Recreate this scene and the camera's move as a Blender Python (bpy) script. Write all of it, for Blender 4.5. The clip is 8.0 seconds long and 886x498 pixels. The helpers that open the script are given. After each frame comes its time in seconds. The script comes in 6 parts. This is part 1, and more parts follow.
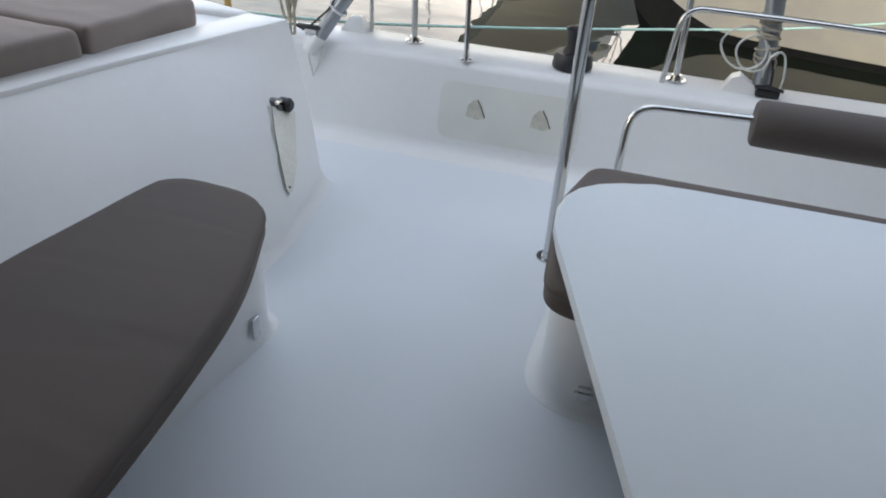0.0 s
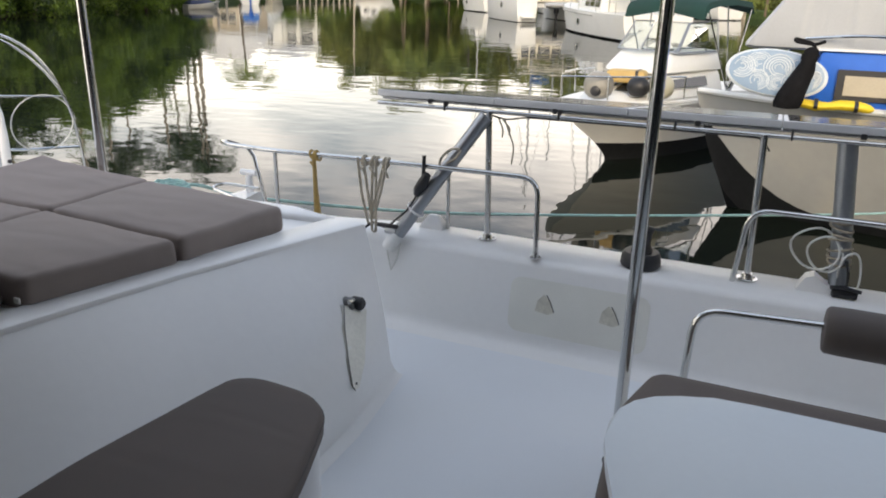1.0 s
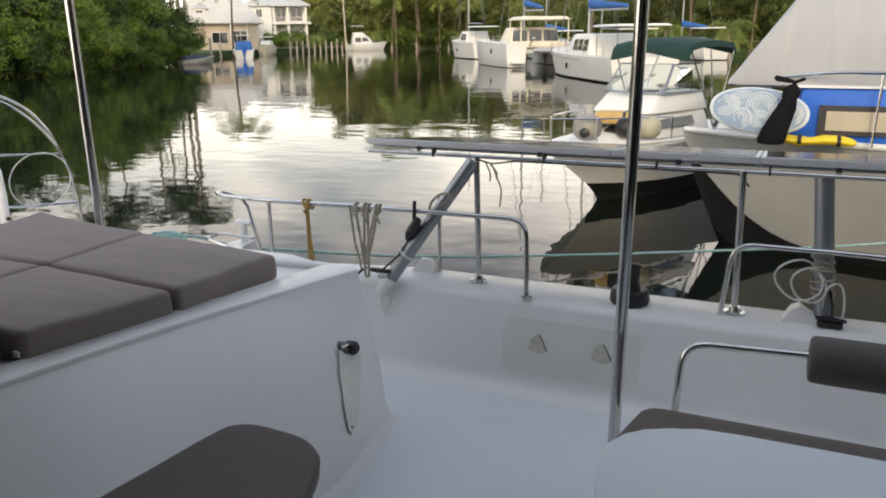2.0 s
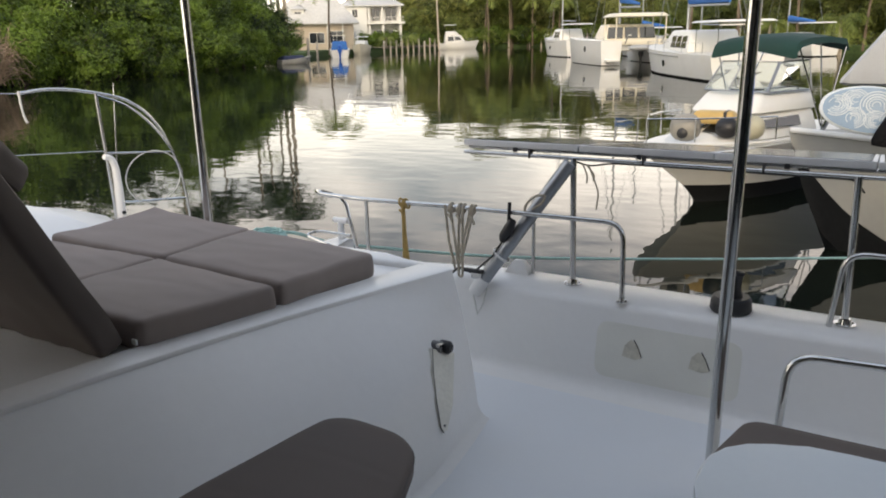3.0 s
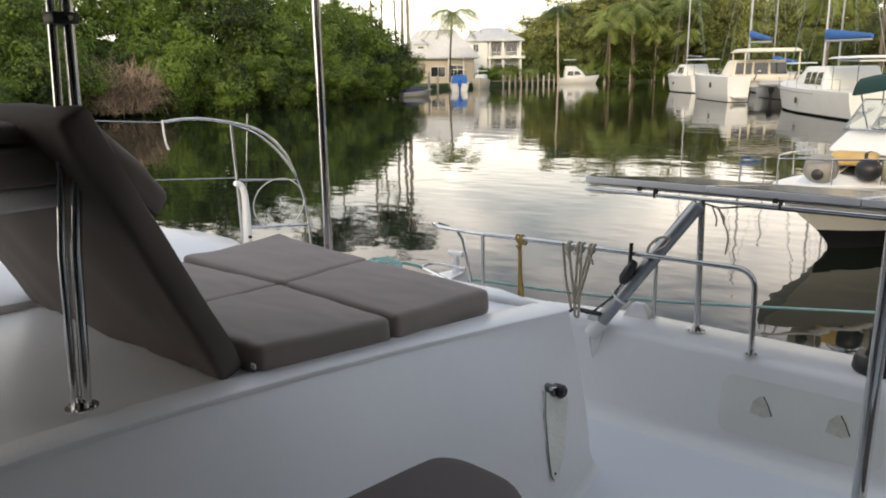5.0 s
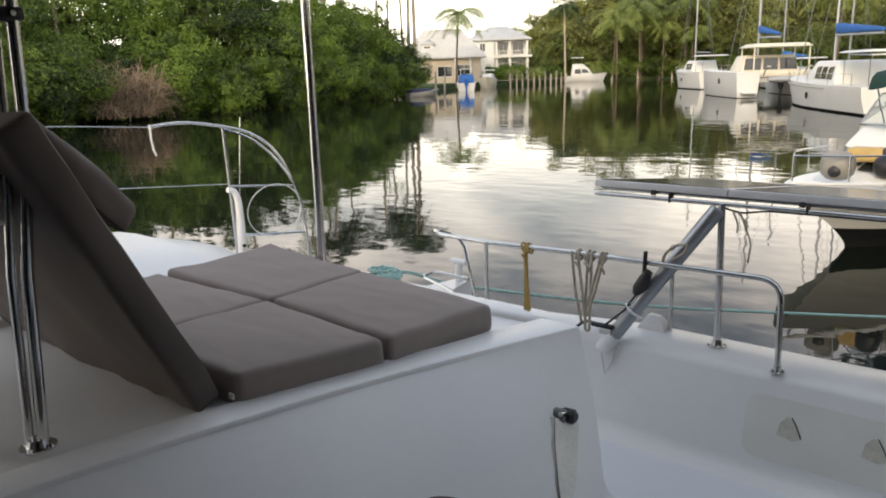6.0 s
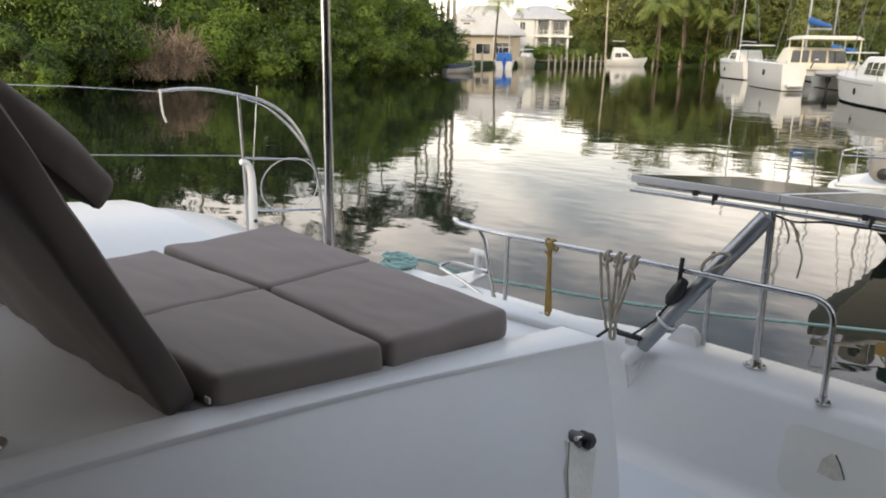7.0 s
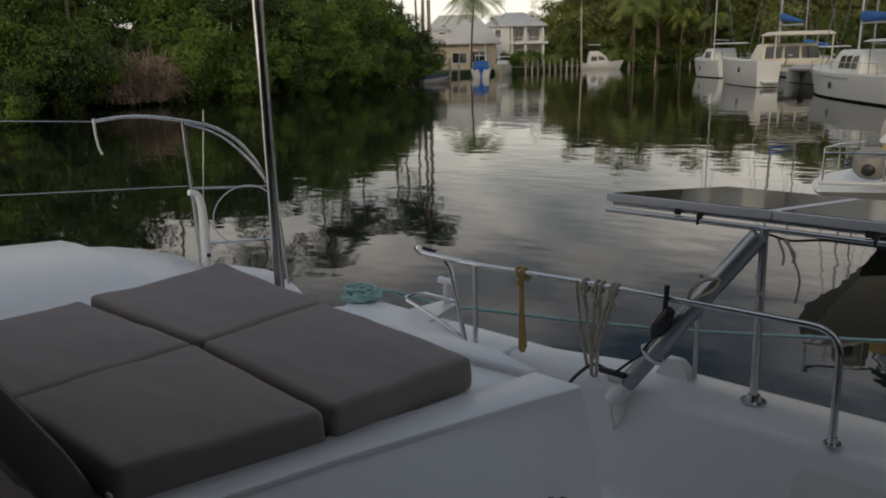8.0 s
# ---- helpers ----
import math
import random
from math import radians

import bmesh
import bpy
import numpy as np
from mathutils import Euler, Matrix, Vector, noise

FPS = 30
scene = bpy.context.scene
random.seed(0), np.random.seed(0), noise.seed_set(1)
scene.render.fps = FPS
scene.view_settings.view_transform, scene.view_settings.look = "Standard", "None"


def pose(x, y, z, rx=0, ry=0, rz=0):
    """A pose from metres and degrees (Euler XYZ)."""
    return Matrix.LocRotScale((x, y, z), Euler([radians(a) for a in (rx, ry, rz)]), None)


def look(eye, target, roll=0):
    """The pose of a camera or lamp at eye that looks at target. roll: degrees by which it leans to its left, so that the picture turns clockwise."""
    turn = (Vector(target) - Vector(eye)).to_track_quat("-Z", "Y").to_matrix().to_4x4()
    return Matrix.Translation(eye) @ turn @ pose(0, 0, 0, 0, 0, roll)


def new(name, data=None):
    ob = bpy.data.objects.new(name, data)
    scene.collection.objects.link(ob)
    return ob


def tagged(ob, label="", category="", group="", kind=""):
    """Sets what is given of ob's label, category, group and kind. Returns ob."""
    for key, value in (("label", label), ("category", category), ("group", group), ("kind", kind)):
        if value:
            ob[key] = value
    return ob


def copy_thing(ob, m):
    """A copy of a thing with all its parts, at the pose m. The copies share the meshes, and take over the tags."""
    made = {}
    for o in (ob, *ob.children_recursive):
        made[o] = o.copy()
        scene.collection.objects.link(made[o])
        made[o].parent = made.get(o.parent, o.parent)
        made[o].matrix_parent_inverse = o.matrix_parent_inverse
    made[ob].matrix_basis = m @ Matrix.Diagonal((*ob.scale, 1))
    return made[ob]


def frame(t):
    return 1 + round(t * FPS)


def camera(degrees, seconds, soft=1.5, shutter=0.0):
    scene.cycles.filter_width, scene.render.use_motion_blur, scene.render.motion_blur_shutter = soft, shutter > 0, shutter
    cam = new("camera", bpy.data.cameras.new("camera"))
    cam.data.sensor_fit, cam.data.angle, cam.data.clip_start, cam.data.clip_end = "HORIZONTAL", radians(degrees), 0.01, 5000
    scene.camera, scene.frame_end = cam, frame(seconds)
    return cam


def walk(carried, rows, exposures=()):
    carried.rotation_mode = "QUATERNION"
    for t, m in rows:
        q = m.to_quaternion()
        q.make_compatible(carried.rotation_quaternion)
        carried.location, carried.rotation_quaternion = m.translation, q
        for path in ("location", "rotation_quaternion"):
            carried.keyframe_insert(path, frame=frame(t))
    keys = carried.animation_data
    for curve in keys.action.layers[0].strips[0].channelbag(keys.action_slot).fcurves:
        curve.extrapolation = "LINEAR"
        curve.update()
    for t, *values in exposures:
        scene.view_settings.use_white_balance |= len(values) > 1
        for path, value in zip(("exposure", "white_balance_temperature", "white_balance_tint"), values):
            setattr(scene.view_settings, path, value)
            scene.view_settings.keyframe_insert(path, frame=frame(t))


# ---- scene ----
cam = camera(61.1, 8.0, soft=1.9)


def aim(x, y, z, yaw, pitch, roll):
    a, b = radians(yaw), radians(pitch)
    return look((x, y, z), (x - math.sin(a) * math.cos(b), y + math.cos(a) * math.cos(b), z + math.sin(b)), roll)


# seconds, eye x y z, yaw, pitch, roll
PATH = [
    (0.0, -0.0657, 0.0750, 1.6665, 15.262, -31.716, 3.806),
    (0.5, 0.0425, 0.1171, 1.7786, 22.316, -25.481, 1.417),
    (1.0, 0.0603, 0.1146, 1.8226, 23.926, -19.311, 1.002),
    (1.2, 0.0672, 0.1064, 1.8382, 24.554, -17.232, 0.196),
    (2.3, 0.1258, 0.0566, 1.8389, 23.830, -15.866, -0.895),
    (2.5, 0.1193, 0.0594, 1.8454, 24.707, -16.634, -1.106),
    (3.0, 0.0903, 0.0365, 1.8555, 30.676, -15.935, -1.274),
    (3.5, 0.1024, 0.0342, 1.8567, 36.474, -14.704, -1.538),
    (4.0, 0.1153, 0.0288, 1.8645, 38.116, -14.311, -0.955),
    (4.5, 0.0990, 0.0300, 1.8655, 39.024, -13.455, -0.564),
    (6.0, -0.1084, 0.3166, 1.8518, 40.041, -13.332, -1.675),
    (6.5, -0.1351, 0.4645, 1.8556, 43.406, -14.078, 0.389),
    (7.0, -0.2784, 0.6001, 1.8449, 42.209, -15.032, 1.100),
    (7.5, -0.4071, 0.7492, 1.8583, 39.683, -15.577, -1.173),
    (8.0, -0.4422, 0.9633, 1.8580, 41.121, -14.296, -1.287),
]
FADE = [(0.0, 0.66, 7100, 8), (0.5, 0.36, 7100, 9), (1.0, 0.16, 7150, 10), (2.3, -0.12, 7300, 10), (2.5, -0.12, 7300, 10), (4.5, -0.10, 7400, 10), (7.0, -0.04, 7250, 10), (7.6, -0.02, 7150, 10), (7.8, -0.62, 7100, 10), (8.0, -1.52, 7050, 9)]
walk(cam, [(t, aim(*row)) for t, *row in PATH], FADE)

# ---- world, sun, light ----
SUN_EL, SUN_AZ = 24.0, 163.0
world = bpy.data.worlds.new("world")
scene.world = world
world.use_nodes = True
wn, wl = world.node_tree.nodes, world.node_tree.links
wn.clear()
w_out, w_bg, w_sky = wn.new("ShaderNodeOutputWorld"), wn.new("ShaderNodeBackground"), wn.new("ShaderNodeTexSky")
w_sky.sky_type, w_sky.sun_disc = "NISHITA", False
w_sky.sun_elevation, w_sky.sun_rotation = radians(SUN_EL), radians(SUN_AZ)
w_sky.dust_density = 2.0
# broken cloud: bright towards the horizon, thinning to blue overhead
w_tc, w_map, w_noise = wn.new("ShaderNodeTexCoord"), wn.new("ShaderNodeMapping"), wn.new("ShaderNodeTexNoise")
w_map.inputs["Scale"].default_value = (1.0, 1.0, 2.4)
w_noise.inputs["Scale"].default_value, w_noise.inputs["Detail"].default_value, w_noise.inputs["Roughness"].default_value = 2.1, 6.0, 0.55
w_ramp = wn.new("ShaderNodeValToRGB")
w_ramp.color_ramp.elements[0].position, w_ramp.color_ramp.elements[1].position = 0.34, 0.60
w_sep, w_height = wn.new("ShaderNodeSeparateXYZ"), wn.new("ShaderNodeValToRGB")
w_height.color_ramp.elements[0].position, w_height.color_ramp.elements[0].color = 0.0, (24, 23.2, 21.8, 1)
w_height.color_ramp.elements[1].position, w_height.color_ramp.elements[1].color = 0.70, (15.0, 17.2, 21.5, 1)
for at, tone_ in ((0.16, (21, 20.4, 19.6, 1)), (0.30, (20.5, 19.0, 18.6, 1)), (0.46, (15.5, 18.2, 23.5, 1))):
    e = w_height.color_ramp.elements.new(at)
    e.color = tone_
w_thin = wn.new("ShaderNodeMapRange")
w_thin.inputs["From Min"].default_value, w_thin.inputs["From Max"].default_value = 0.15, 0.55
w_thin.inputs["To Min"].default_value, w_thin.inputs["To Max"].default_value = 1.0, 0.42
w_low = wn.new("ShaderNodeMapRange")
w_low.inputs["From Min"].default_value, w_low.inputs["From Max"].default_value = 0.08, 0.24
w_low.inputs["To Min"].default_value, w_low.inputs["To Max"].default_value = 0.9, 0.0
w_mul, w_max = wn.new("ShaderNodeMath"), wn.new("ShaderNodeMath")
w_mul.operation, w_max.operation = "MULTIPLY", "MAXIMUM"
w_mix = wn.new("ShaderNodeMixRGB")
wl.new(w_tc.outputs["Generated"], w_map.inputs["Vector"])
wl.new(w_tc.outputs["Generated"], w_sep.inputs["Vector"])
wl.new(w_sep.outputs["Z"], w_height.inputs["Fac"])
wl.new(w_sep.outputs["Z"], w_thin.inputs["Value"])
wl.new(w_sep.outputs["Z"], w_low.inputs["Value"])
wl.new(w_map.outputs["Vector"], w_noise.inputs["Vector"])
wl.new(w_noise.outputs["Fac"], w_ramp.inputs["Fac"])
wl.new(w_ramp.outputs["Color"], w_mul.inputs[0])
wl.new(w_thin.outputs["Result"], w_mul.inputs[1])
wl.new(w_mul.outputs[0], w_max.inputs[0])
wl.new(w_low.outputs["Result"], w_max.inputs[1])
wl.new(w_max.outputs[0], w_mix.inputs["Fac"])
wl.new(w_sky.outputs["Color"], w_mix.inputs["Color1"])
wl.new(w_height.outputs["Color"], w_mix.inputs["Color2"])
wl.new(w_mix.outputs["Color"], w_bg.inputs["Color"])
w_bg.inputs["Strength"].default_value = 0.15
wl.new(w_bg.outputs["Background"], w_out.inputs["Surface"])

sun = new("sun", bpy.data.lights.new("sun", "SUN"))
sun.data.energy, sun.data.angle, sun.data.color = 1.9, radians(16), (1.0, 0.88, 0.72)
sun_way = Vector((math.sin(radians(SUN_AZ)) * math.cos(radians(SUN_EL)), math.cos(radians(SUN_AZ)) * math.cos(radians(SUN_EL)), math.sin(radians(SUN_EL))))
sun.matrix_world = look(sun_way * 50, (0, 0, 0))


# ---- materials ----
def mat(name, col, rough=0.5, metal=0.0, grain=(60.0, 0.08), stain=(3.0, 0.1), bump=(200.0, 0.05), dirt=None, per_piece=0.0, coat=0.0, island=0.0):
    """A surface with fine grain, broad stains and relief; dirt: colour and amount of a second tone."""
    m = bpy.data.materials.new(name)
    m.use_nodes = True
    n, l = m.node_tree.nodes, m.node_tree.links
    b = n["Principled BSDF"]
    b.inputs["Roughness"].default_value, b.inputs["Metallic"].default_value = rough, metal
    b.inputs["Coat Weight"].default_value = coat
    tc = n.new("ShaderNodeTexCoord")

    def noise_node(scale, detail=4.0):
        t = n.new("ShaderNodeTexNoise")
        t.inputs["Scale"].default_value, t.inputs["Detail"].default_value = scale, detail
        l.new(tc.outputs["Object"], t.inputs["Vector"])
        return t

    def tone(colour_socket, fac_socket, amount):
        r = n.new("ShaderNodeMapRange")
        r.inputs["From Min"].default_value, r.inputs["From Max"].default_value = 0.25, 0.75
        r.inputs["To Min"].default_value, r.inputs["To Max"].default_value = 1 - amount, 1 + amount
        l.new(fac_socket, r.inputs["Value"])
        h = n.new("ShaderNodeHueSaturation")
        l.new(r.outputs["Result"], h.inputs["Value"])
        l.new(colour_socket, h.inputs["Color"])
        return h.outputs["Color"]

    rgb = n.new("ShaderNodeRGB")
    rgb.outputs[0].default_value = (*col, 1)
    c = rgb.outputs[0]
    broad = noise_node(stain[0])
    if dirt:
        mx = n.new("ShaderNodeMixRGB")
        mr = n.new("ShaderNodeMapRange")
        mr.inputs["From Min"].default_value, mr.inputs["From Max"].default_value, mr.inputs["To Max"].default_value = 0.48, 0.75, dirt[1]
        l.new(broad.outputs["Fac"], mr.inputs["Value"])
        l.new(mr.outputs["Result"], mx.inputs["Fac"])
        mx.inputs["Color2"].default_value = (*dirt[0], 1)
        l.new(c, mx.inputs["Color1"])
        c = mx.outputs["Color"]
    fine = noise_node(grain[0])
    c = tone(c, broad.outputs["Fac"], stain[1])
    c = tone(c, fine.outputs["Fac"], grain[1])
    if per_piece:
        c = tone(c, n.new("ShaderNodeObjectInfo").outputs["Random"], per_piece)
    if island:
        c = tone(c, n.new("ShaderNodeNewGeometry").outputs["Random Per Island"], island)
    l.new(c, b.inputs["Base Color"])
    rr = n.new("ShaderNodeMapRange")
    rr.inputs["To Min"].default_value, rr.inputs["To Max"].default_value = max(0.02, rough * 0.8), min(1, rough * 1.25)
    l.new(broad.outputs["Fac"], rr.inputs["Value"])
    l.new(rr.outputs["Result"], b.inputs["Roughness"])
    if bump[1]:
        bp, bn = n.new("ShaderNodeBump"), noise_node(bump[0], 2.0)
        bp.inputs["Strength"].default_value, bp.inputs["Distance"].default_value = bump[1], 0.5 / bump[0]
        l.new(bn.outputs["Fac"], bp.inputs["Height"])
        l.new(bp.outputs["Normal"], b.inputs["Normal"])
    return m


GELCOAT = mat("gelcoat", (0.82, 0.81, 0.79), 0.32, grain=(25, 0.012), stain=(1.6, 0.03), bump=(30, 0.03), dirt=((0.72, 0.71, 0.66), 0.35))
NONSKID = mat("nonskid", (0.76, 0.78, 0.80), 0.5, grain=(220, 0.02), stain=(1.3, 0.035), bump=(420, 0.25), dirt=((0.70, 0.70, 0.68), 0.4))
YELLOWED = mat("yellowed_patch", (0.785, 0.772, 0.705), 0.5, grain=(160, 0.02), stain=(2.5, 0.06), bump=(350, 0.2))
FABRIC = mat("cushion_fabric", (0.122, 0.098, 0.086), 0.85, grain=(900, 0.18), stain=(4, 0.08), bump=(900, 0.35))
# same taupe as cushion_fabric; brighter light on sunbed and chair put into the colour
FABRIC_LIT = mat("cushion_fabric_lit", (0.262, 0.218, 0.197), 0.85, grain=(900, 0.18), stain=(3, 0.10), bump=(900, 0.35))
# unseen roof lining, grey only to keep bounced light off the cockpit
HEADLINER = mat("grey_headliner", (0.20, 0.19, 0.17), 0.8, grain=(60, 0.03))
BLACK_CLOTH = mat("black_cloth", (0.010, 0.010, 0.011), 1.0, grain=(60, 0.2), stain=(6, 0.3), bump=(14, 0.5))
BLACK_CLOTH.node_tree.nodes["Principled BSDF"].inputs["Specular IOR Level"].default_value = 0.08
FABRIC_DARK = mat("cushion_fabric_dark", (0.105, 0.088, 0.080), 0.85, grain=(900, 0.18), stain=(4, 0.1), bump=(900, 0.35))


def add_folds(m, scale, depth, stretch=(1.0, 2.6, 1.0), turn=0.5, strength=0.22):
    """Soft creases across a cloth, under its weave."""
    n, l = m.node_tree.nodes, m.node_tree.links
    weave = [k for k in n if k.bl_idname == "ShaderNodeBump"][0]
    tc, mp, t, bp = n.new("ShaderNodeTexCoord"), n.new("ShaderNodeMapping"), n.new("ShaderNodeTexNoise"), n.new("ShaderNodeBump")
    mp.inputs["Scale"].default_value, mp.inputs["Rotation"].default_value = stretch, (0, 0, turn)
    t.inputs["Scale"].default_value, t.inputs["Detail"].default_value, t.inputs["Distortion"].default_value = scale, 1.0, 0.5
    bp.inputs["Strength"].default_value, bp.inputs["Distance"].default_value = strength, depth
    l.new(tc.outputs["Object"], mp.inputs["Vector"])
    l.new(mp.outputs["Vector"], t.inputs["Vector"])
    l.new(t.outputs["Fac"], bp.inputs["Height"])
    l.new(bp.outputs["Normal"], weave.inputs["Normal"])


for m in (FABRIC, FABRIC_LIT, FABRIC_DARK):
    add_folds(m, 1.9, 0.06)
PIPING = mat("piping", (0.115, 0.10, 0.092), 0.8, grain=(600, 0.1))
STEEL = mat("stainless_steel", (0.62, 0.62, 0.61), 0.14, 1.0, grain=(80, 0.04), stain=(6, 0.05), bump=(60, 0.02))
ALU = mat("aluminium", (0.36, 0.38, 0.40), 0.36, 0.8, grain=(60, 0.05), stain=(5, 0.08), bump=(200, 0.03))
PANEL_FRAME = mat("panel_frame_alloy", (0.58, 0.59, 0.60), 0.4, 0.35, grain=(60, 0.03), stain=(5, 0.05), bump=(200, 0.02))
BLACK = mat("black_plastic", (0.018, 0.018, 0.02), 0.45, grain=(120, 0.1), stain=(10, 0.15))
TABLE = mat("table_laminate", (0.63, 0.67, 0.69), 0.38, grain=(40, 0.01), stain=(2.0, 0.02), bump=(90, 0.02))
SOLAR = mat("solar_cells", (0.03, 0.031, 0.036), 0.12, grain=(15, 0.08), stain=(3, 0.15), bump=(20, 0.0))
SOLAR.node_tree.nodes["Principled BSDF"].inputs["Specular IOR Level"].default_value = 0.5
ROPE_GREY = mat("rope_grey", (0.42, 0.37, 0.29), 0.9, grain=(300, 0.3), stain=(20, 0.15), bump=(350, 0.6))
ROPE_GOLD = mat("rope_gold", (0.40, 0.27, 0.09), 0.85, grain=(300, 0.3), stain=(20, 0.15), bump=(350, 0.6))
ROPE_GREEN = mat("rope_green", (0.30, 0.47, 0.43), 0.85, grain=(200, 0.25), stain=(15, 0.15), bump=(300, 0.6))
ROPE_WHITE = mat("rope_white", (0.66, 0.66, 0.62), 0.85, grain=(300, 0.2), stain=(20, 0.1), bump=(350, 0.5))
HULL = mat("hull_white", (0.74, 0.74, 0.71), 0.35, grain=(8, 0.02), stain=(0.7, 0.06), bump=(10, 0.02), dirt=((0.60, 0.57, 0.48), 0.4))
# weathered white, its base darkened further for the trawler's weaker light
HULL_DULL = mat("hull_weathered_dimmed", (0.33, 0.33, 0.31), 0.45, grain=(8, 0.03), stain=(0.9, 0.10), bump=(10, 0.03), dirt=((0.38, 0.35, 0.28), 0.5))
HULL_CREAM = mat("hull_cream", (0.74, 0.68, 0.54), 0.4, grain=(8, 0.02), stain=(0.7, 0.06), bump=(10, 0.02))
ANTIFOUL = mat("bottom_paint", (0.010, 0.011, 0.012), 0.8, grain=(10, 0.2), stain=(1, 0.2))
ANTIFOUL.node_tree.nodes["Principled BSDF"].inputs["Specular IOR Level"].default_value = 0.12
BLUE = mat("blue_paint", (0.02, 0.13, 0.55), 0.35, grain=(10, 0.04), stain=(1.0, 0.08), bump=(20, 0.03))
CANVAS_BLUE = mat("blue_canvas", (0.03, 0.14, 0.42), 0.85, grain=(40, 0.12), stain=(2, 0.15), bump=(30, 0.3))
CANVAS_GREEN = mat("green_canvas", (0.006, 0.036, 0.031), 0.85, grain=(40, 0.12), stain=(2, 0.2), bump=(30, 0.3))
CANVAS_GREY = mat("grey_vinyl_cover", (0.38, 0.39, 0.40), 0.32, grain=(40, 0.03), stain=(1.1, 0.05), bump=(60, 0.05))
add_folds(CANVAS_GREY, 1.6, 0.10, (2.6, 1.0, 0.32), 0.0, 0.5)
TINT = mat("tinted_glass", (0.02, 0.025, 0.03), 0.06, grain=(5, 0.05), stain=(1, 0.1), bump=(5, 0.0), coat=0.5)
YELLOW = mat("yellow_vinyl", (0.72, 0.53, 0.03), 0.5, grain=(30, 0.05), stain=(4, 0.1))
ORANGE = mat("orange_buoy", (0.52, 0.35, 0.12), 0.5, grain=(30, 0.08), stain=(4, 0.15))
FENDER = mat("fender_vinyl", (0.28, 0.265, 0.23), 0.5, grain=(30, 0.06), stain=(4, 0.15))
WOOD = mat("dock_timber", (0.34, 0.29, 0.23), 0.85, grain=(20, 0.2), stain=(2, 0.25), bump=(30, 0.4), per_piece=0.2)
PILE = mat("pale_pile_timber", (0.52, 0.47, 0.40), 0.85, grain=(20, 0.2), stain=(2, 0.2), bump=(30, 0.4), per_piece=0.15)
BARK = mat("bark", (0.17, 0.13, 0.095), 0.9, grain=(14, 0.25), stain=(2, 0.25), bump=(12, 0.6))
PALM_BARK = mat("palm_bark", (0.47, 0.41, 0.33), 0.9, grain=(9, 0.2), stain=(1, 0.2), bump=(8, 0.5))
WALL_WHITE = mat("house_white", (0.78, 0.77, 0.72), 0.7, grain=(5, 0.03), stain=(0.5, 0.05))
WALL_TAN = mat("house_tan", (0.55, 0.47, 0.37), 0.8, grain=(5, 0.04), stain=(0.5, 0.08))
ROOF = mat("roof_tiles", (0.58, 0.57, 0.54), 0.8, grain=(3, 0.1), stain=(0.4, 0.1), bump=(4, 0.4))
SOIL = mat("shore_soil", (0.06, 0.05, 0.035), 0.95, grain=(4, 0.25), stain=(0.2, 0.3), bump=(3, 0.6))
LAWN = mat("lawn", (0.06, 0.10, 0.03), 0.95, grain=(4, 0.25), stain=(0.1, 0.25), bump=(6, 0.6))


def foliage(name, dark, light, gloss=0.45):
    """Leaves: tone by clump and by leaf, with light passing through."""
    m = bpy.data.materials.new(name)
    m.use_nodes = True
    n, l = m.node_tree.nodes, m.node_tree.links
    b = n["Principled BSDF"]
    tc, t = n.new("ShaderNodeTexCoord"), n.new("ShaderNodeTexNoise")
    t.inputs["Scale"].default_value, t.inputs["Detail"].default_value = 0.48, 2.0
    l.new(tc.outputs["Object"], t.inputs["Vector"])
    g = n.new("ShaderNodeNewGeometry")
    add = n.new("ShaderNodeMath")
    add.operation = "MULTIPLY_ADD"
    l.new(g.outputs["Random Per Island"], add.inputs[0])
    add.inputs[1].default_value = 0.38
    l.new(t.outputs["Fac"], add.inputs[2])
    r = n.new("ShaderNodeValToRGB")
    r.color_ramp.elements[0].position, r.color_ramp.elements[1].position = 0.58, 0.98
    r.color_ramp.elements[0].color, r.color_ramp.elements[1].color = (*dark, 1), (*light, 1)
    per = n.new("ShaderNodeMath")
    per.operation = "MULTIPLY_ADD"
    l.new(n.new("ShaderNodeObjectInfo").outputs["Random"], per.inputs[0])
    per.inputs[1].default_value = 0.26
    l.new(add.outputs[0], per.inputs[2])
    l.new(per.outputs[0], r.inputs["Fac"])
    l.new(r.outputs["Color"], b.inputs["Base Color"])
    b.inputs["Roughness"].default_value = gloss
    tr, mix = n.new("ShaderNodeBsdfTranslucent"), n.new("ShaderNodeMixShader")
    l.new(r.outputs["Color"], tr.inputs["Color"])
    mix.inputs["Fac"].default_value = 0.3
    l.new(b.outputs[0], mix.inputs[1])
    l.new(tr.outputs[0], mix.inputs[2])
    l.new(mix.outputs[0], n["Material Output"].inputs["Surface"])
    return m


LEAF_MANGROVE = foliage("mangrove_leaves", (0.009, 0.026, 0.003), (0.175, 0.27, 0.030))
LEAF_DARK = foliage("dark_leaves", (0.014, 0.034, 0.008), (0.085, 0.13, 0.026))
LEAF_OLIVE = foliage("olive_leaves", (0.045, 0.058, 0.014), (0.30, 0.32, 0.08))
LEAF_FAR = foliage("far_leaves", (0.038, 0.058, 0.013), (0.24, 0.29, 0.07))
LEAF_PALM = foliage("palm_leaves", (0.07, 0.11, 0.022), (0.32, 0.37, 0.09))
TWIG = mat("dead_twigs", (0.34, 0.25, 0.17), 0.95, grain=(6, 0.2), stain=(1, 0.25), island=0.3)


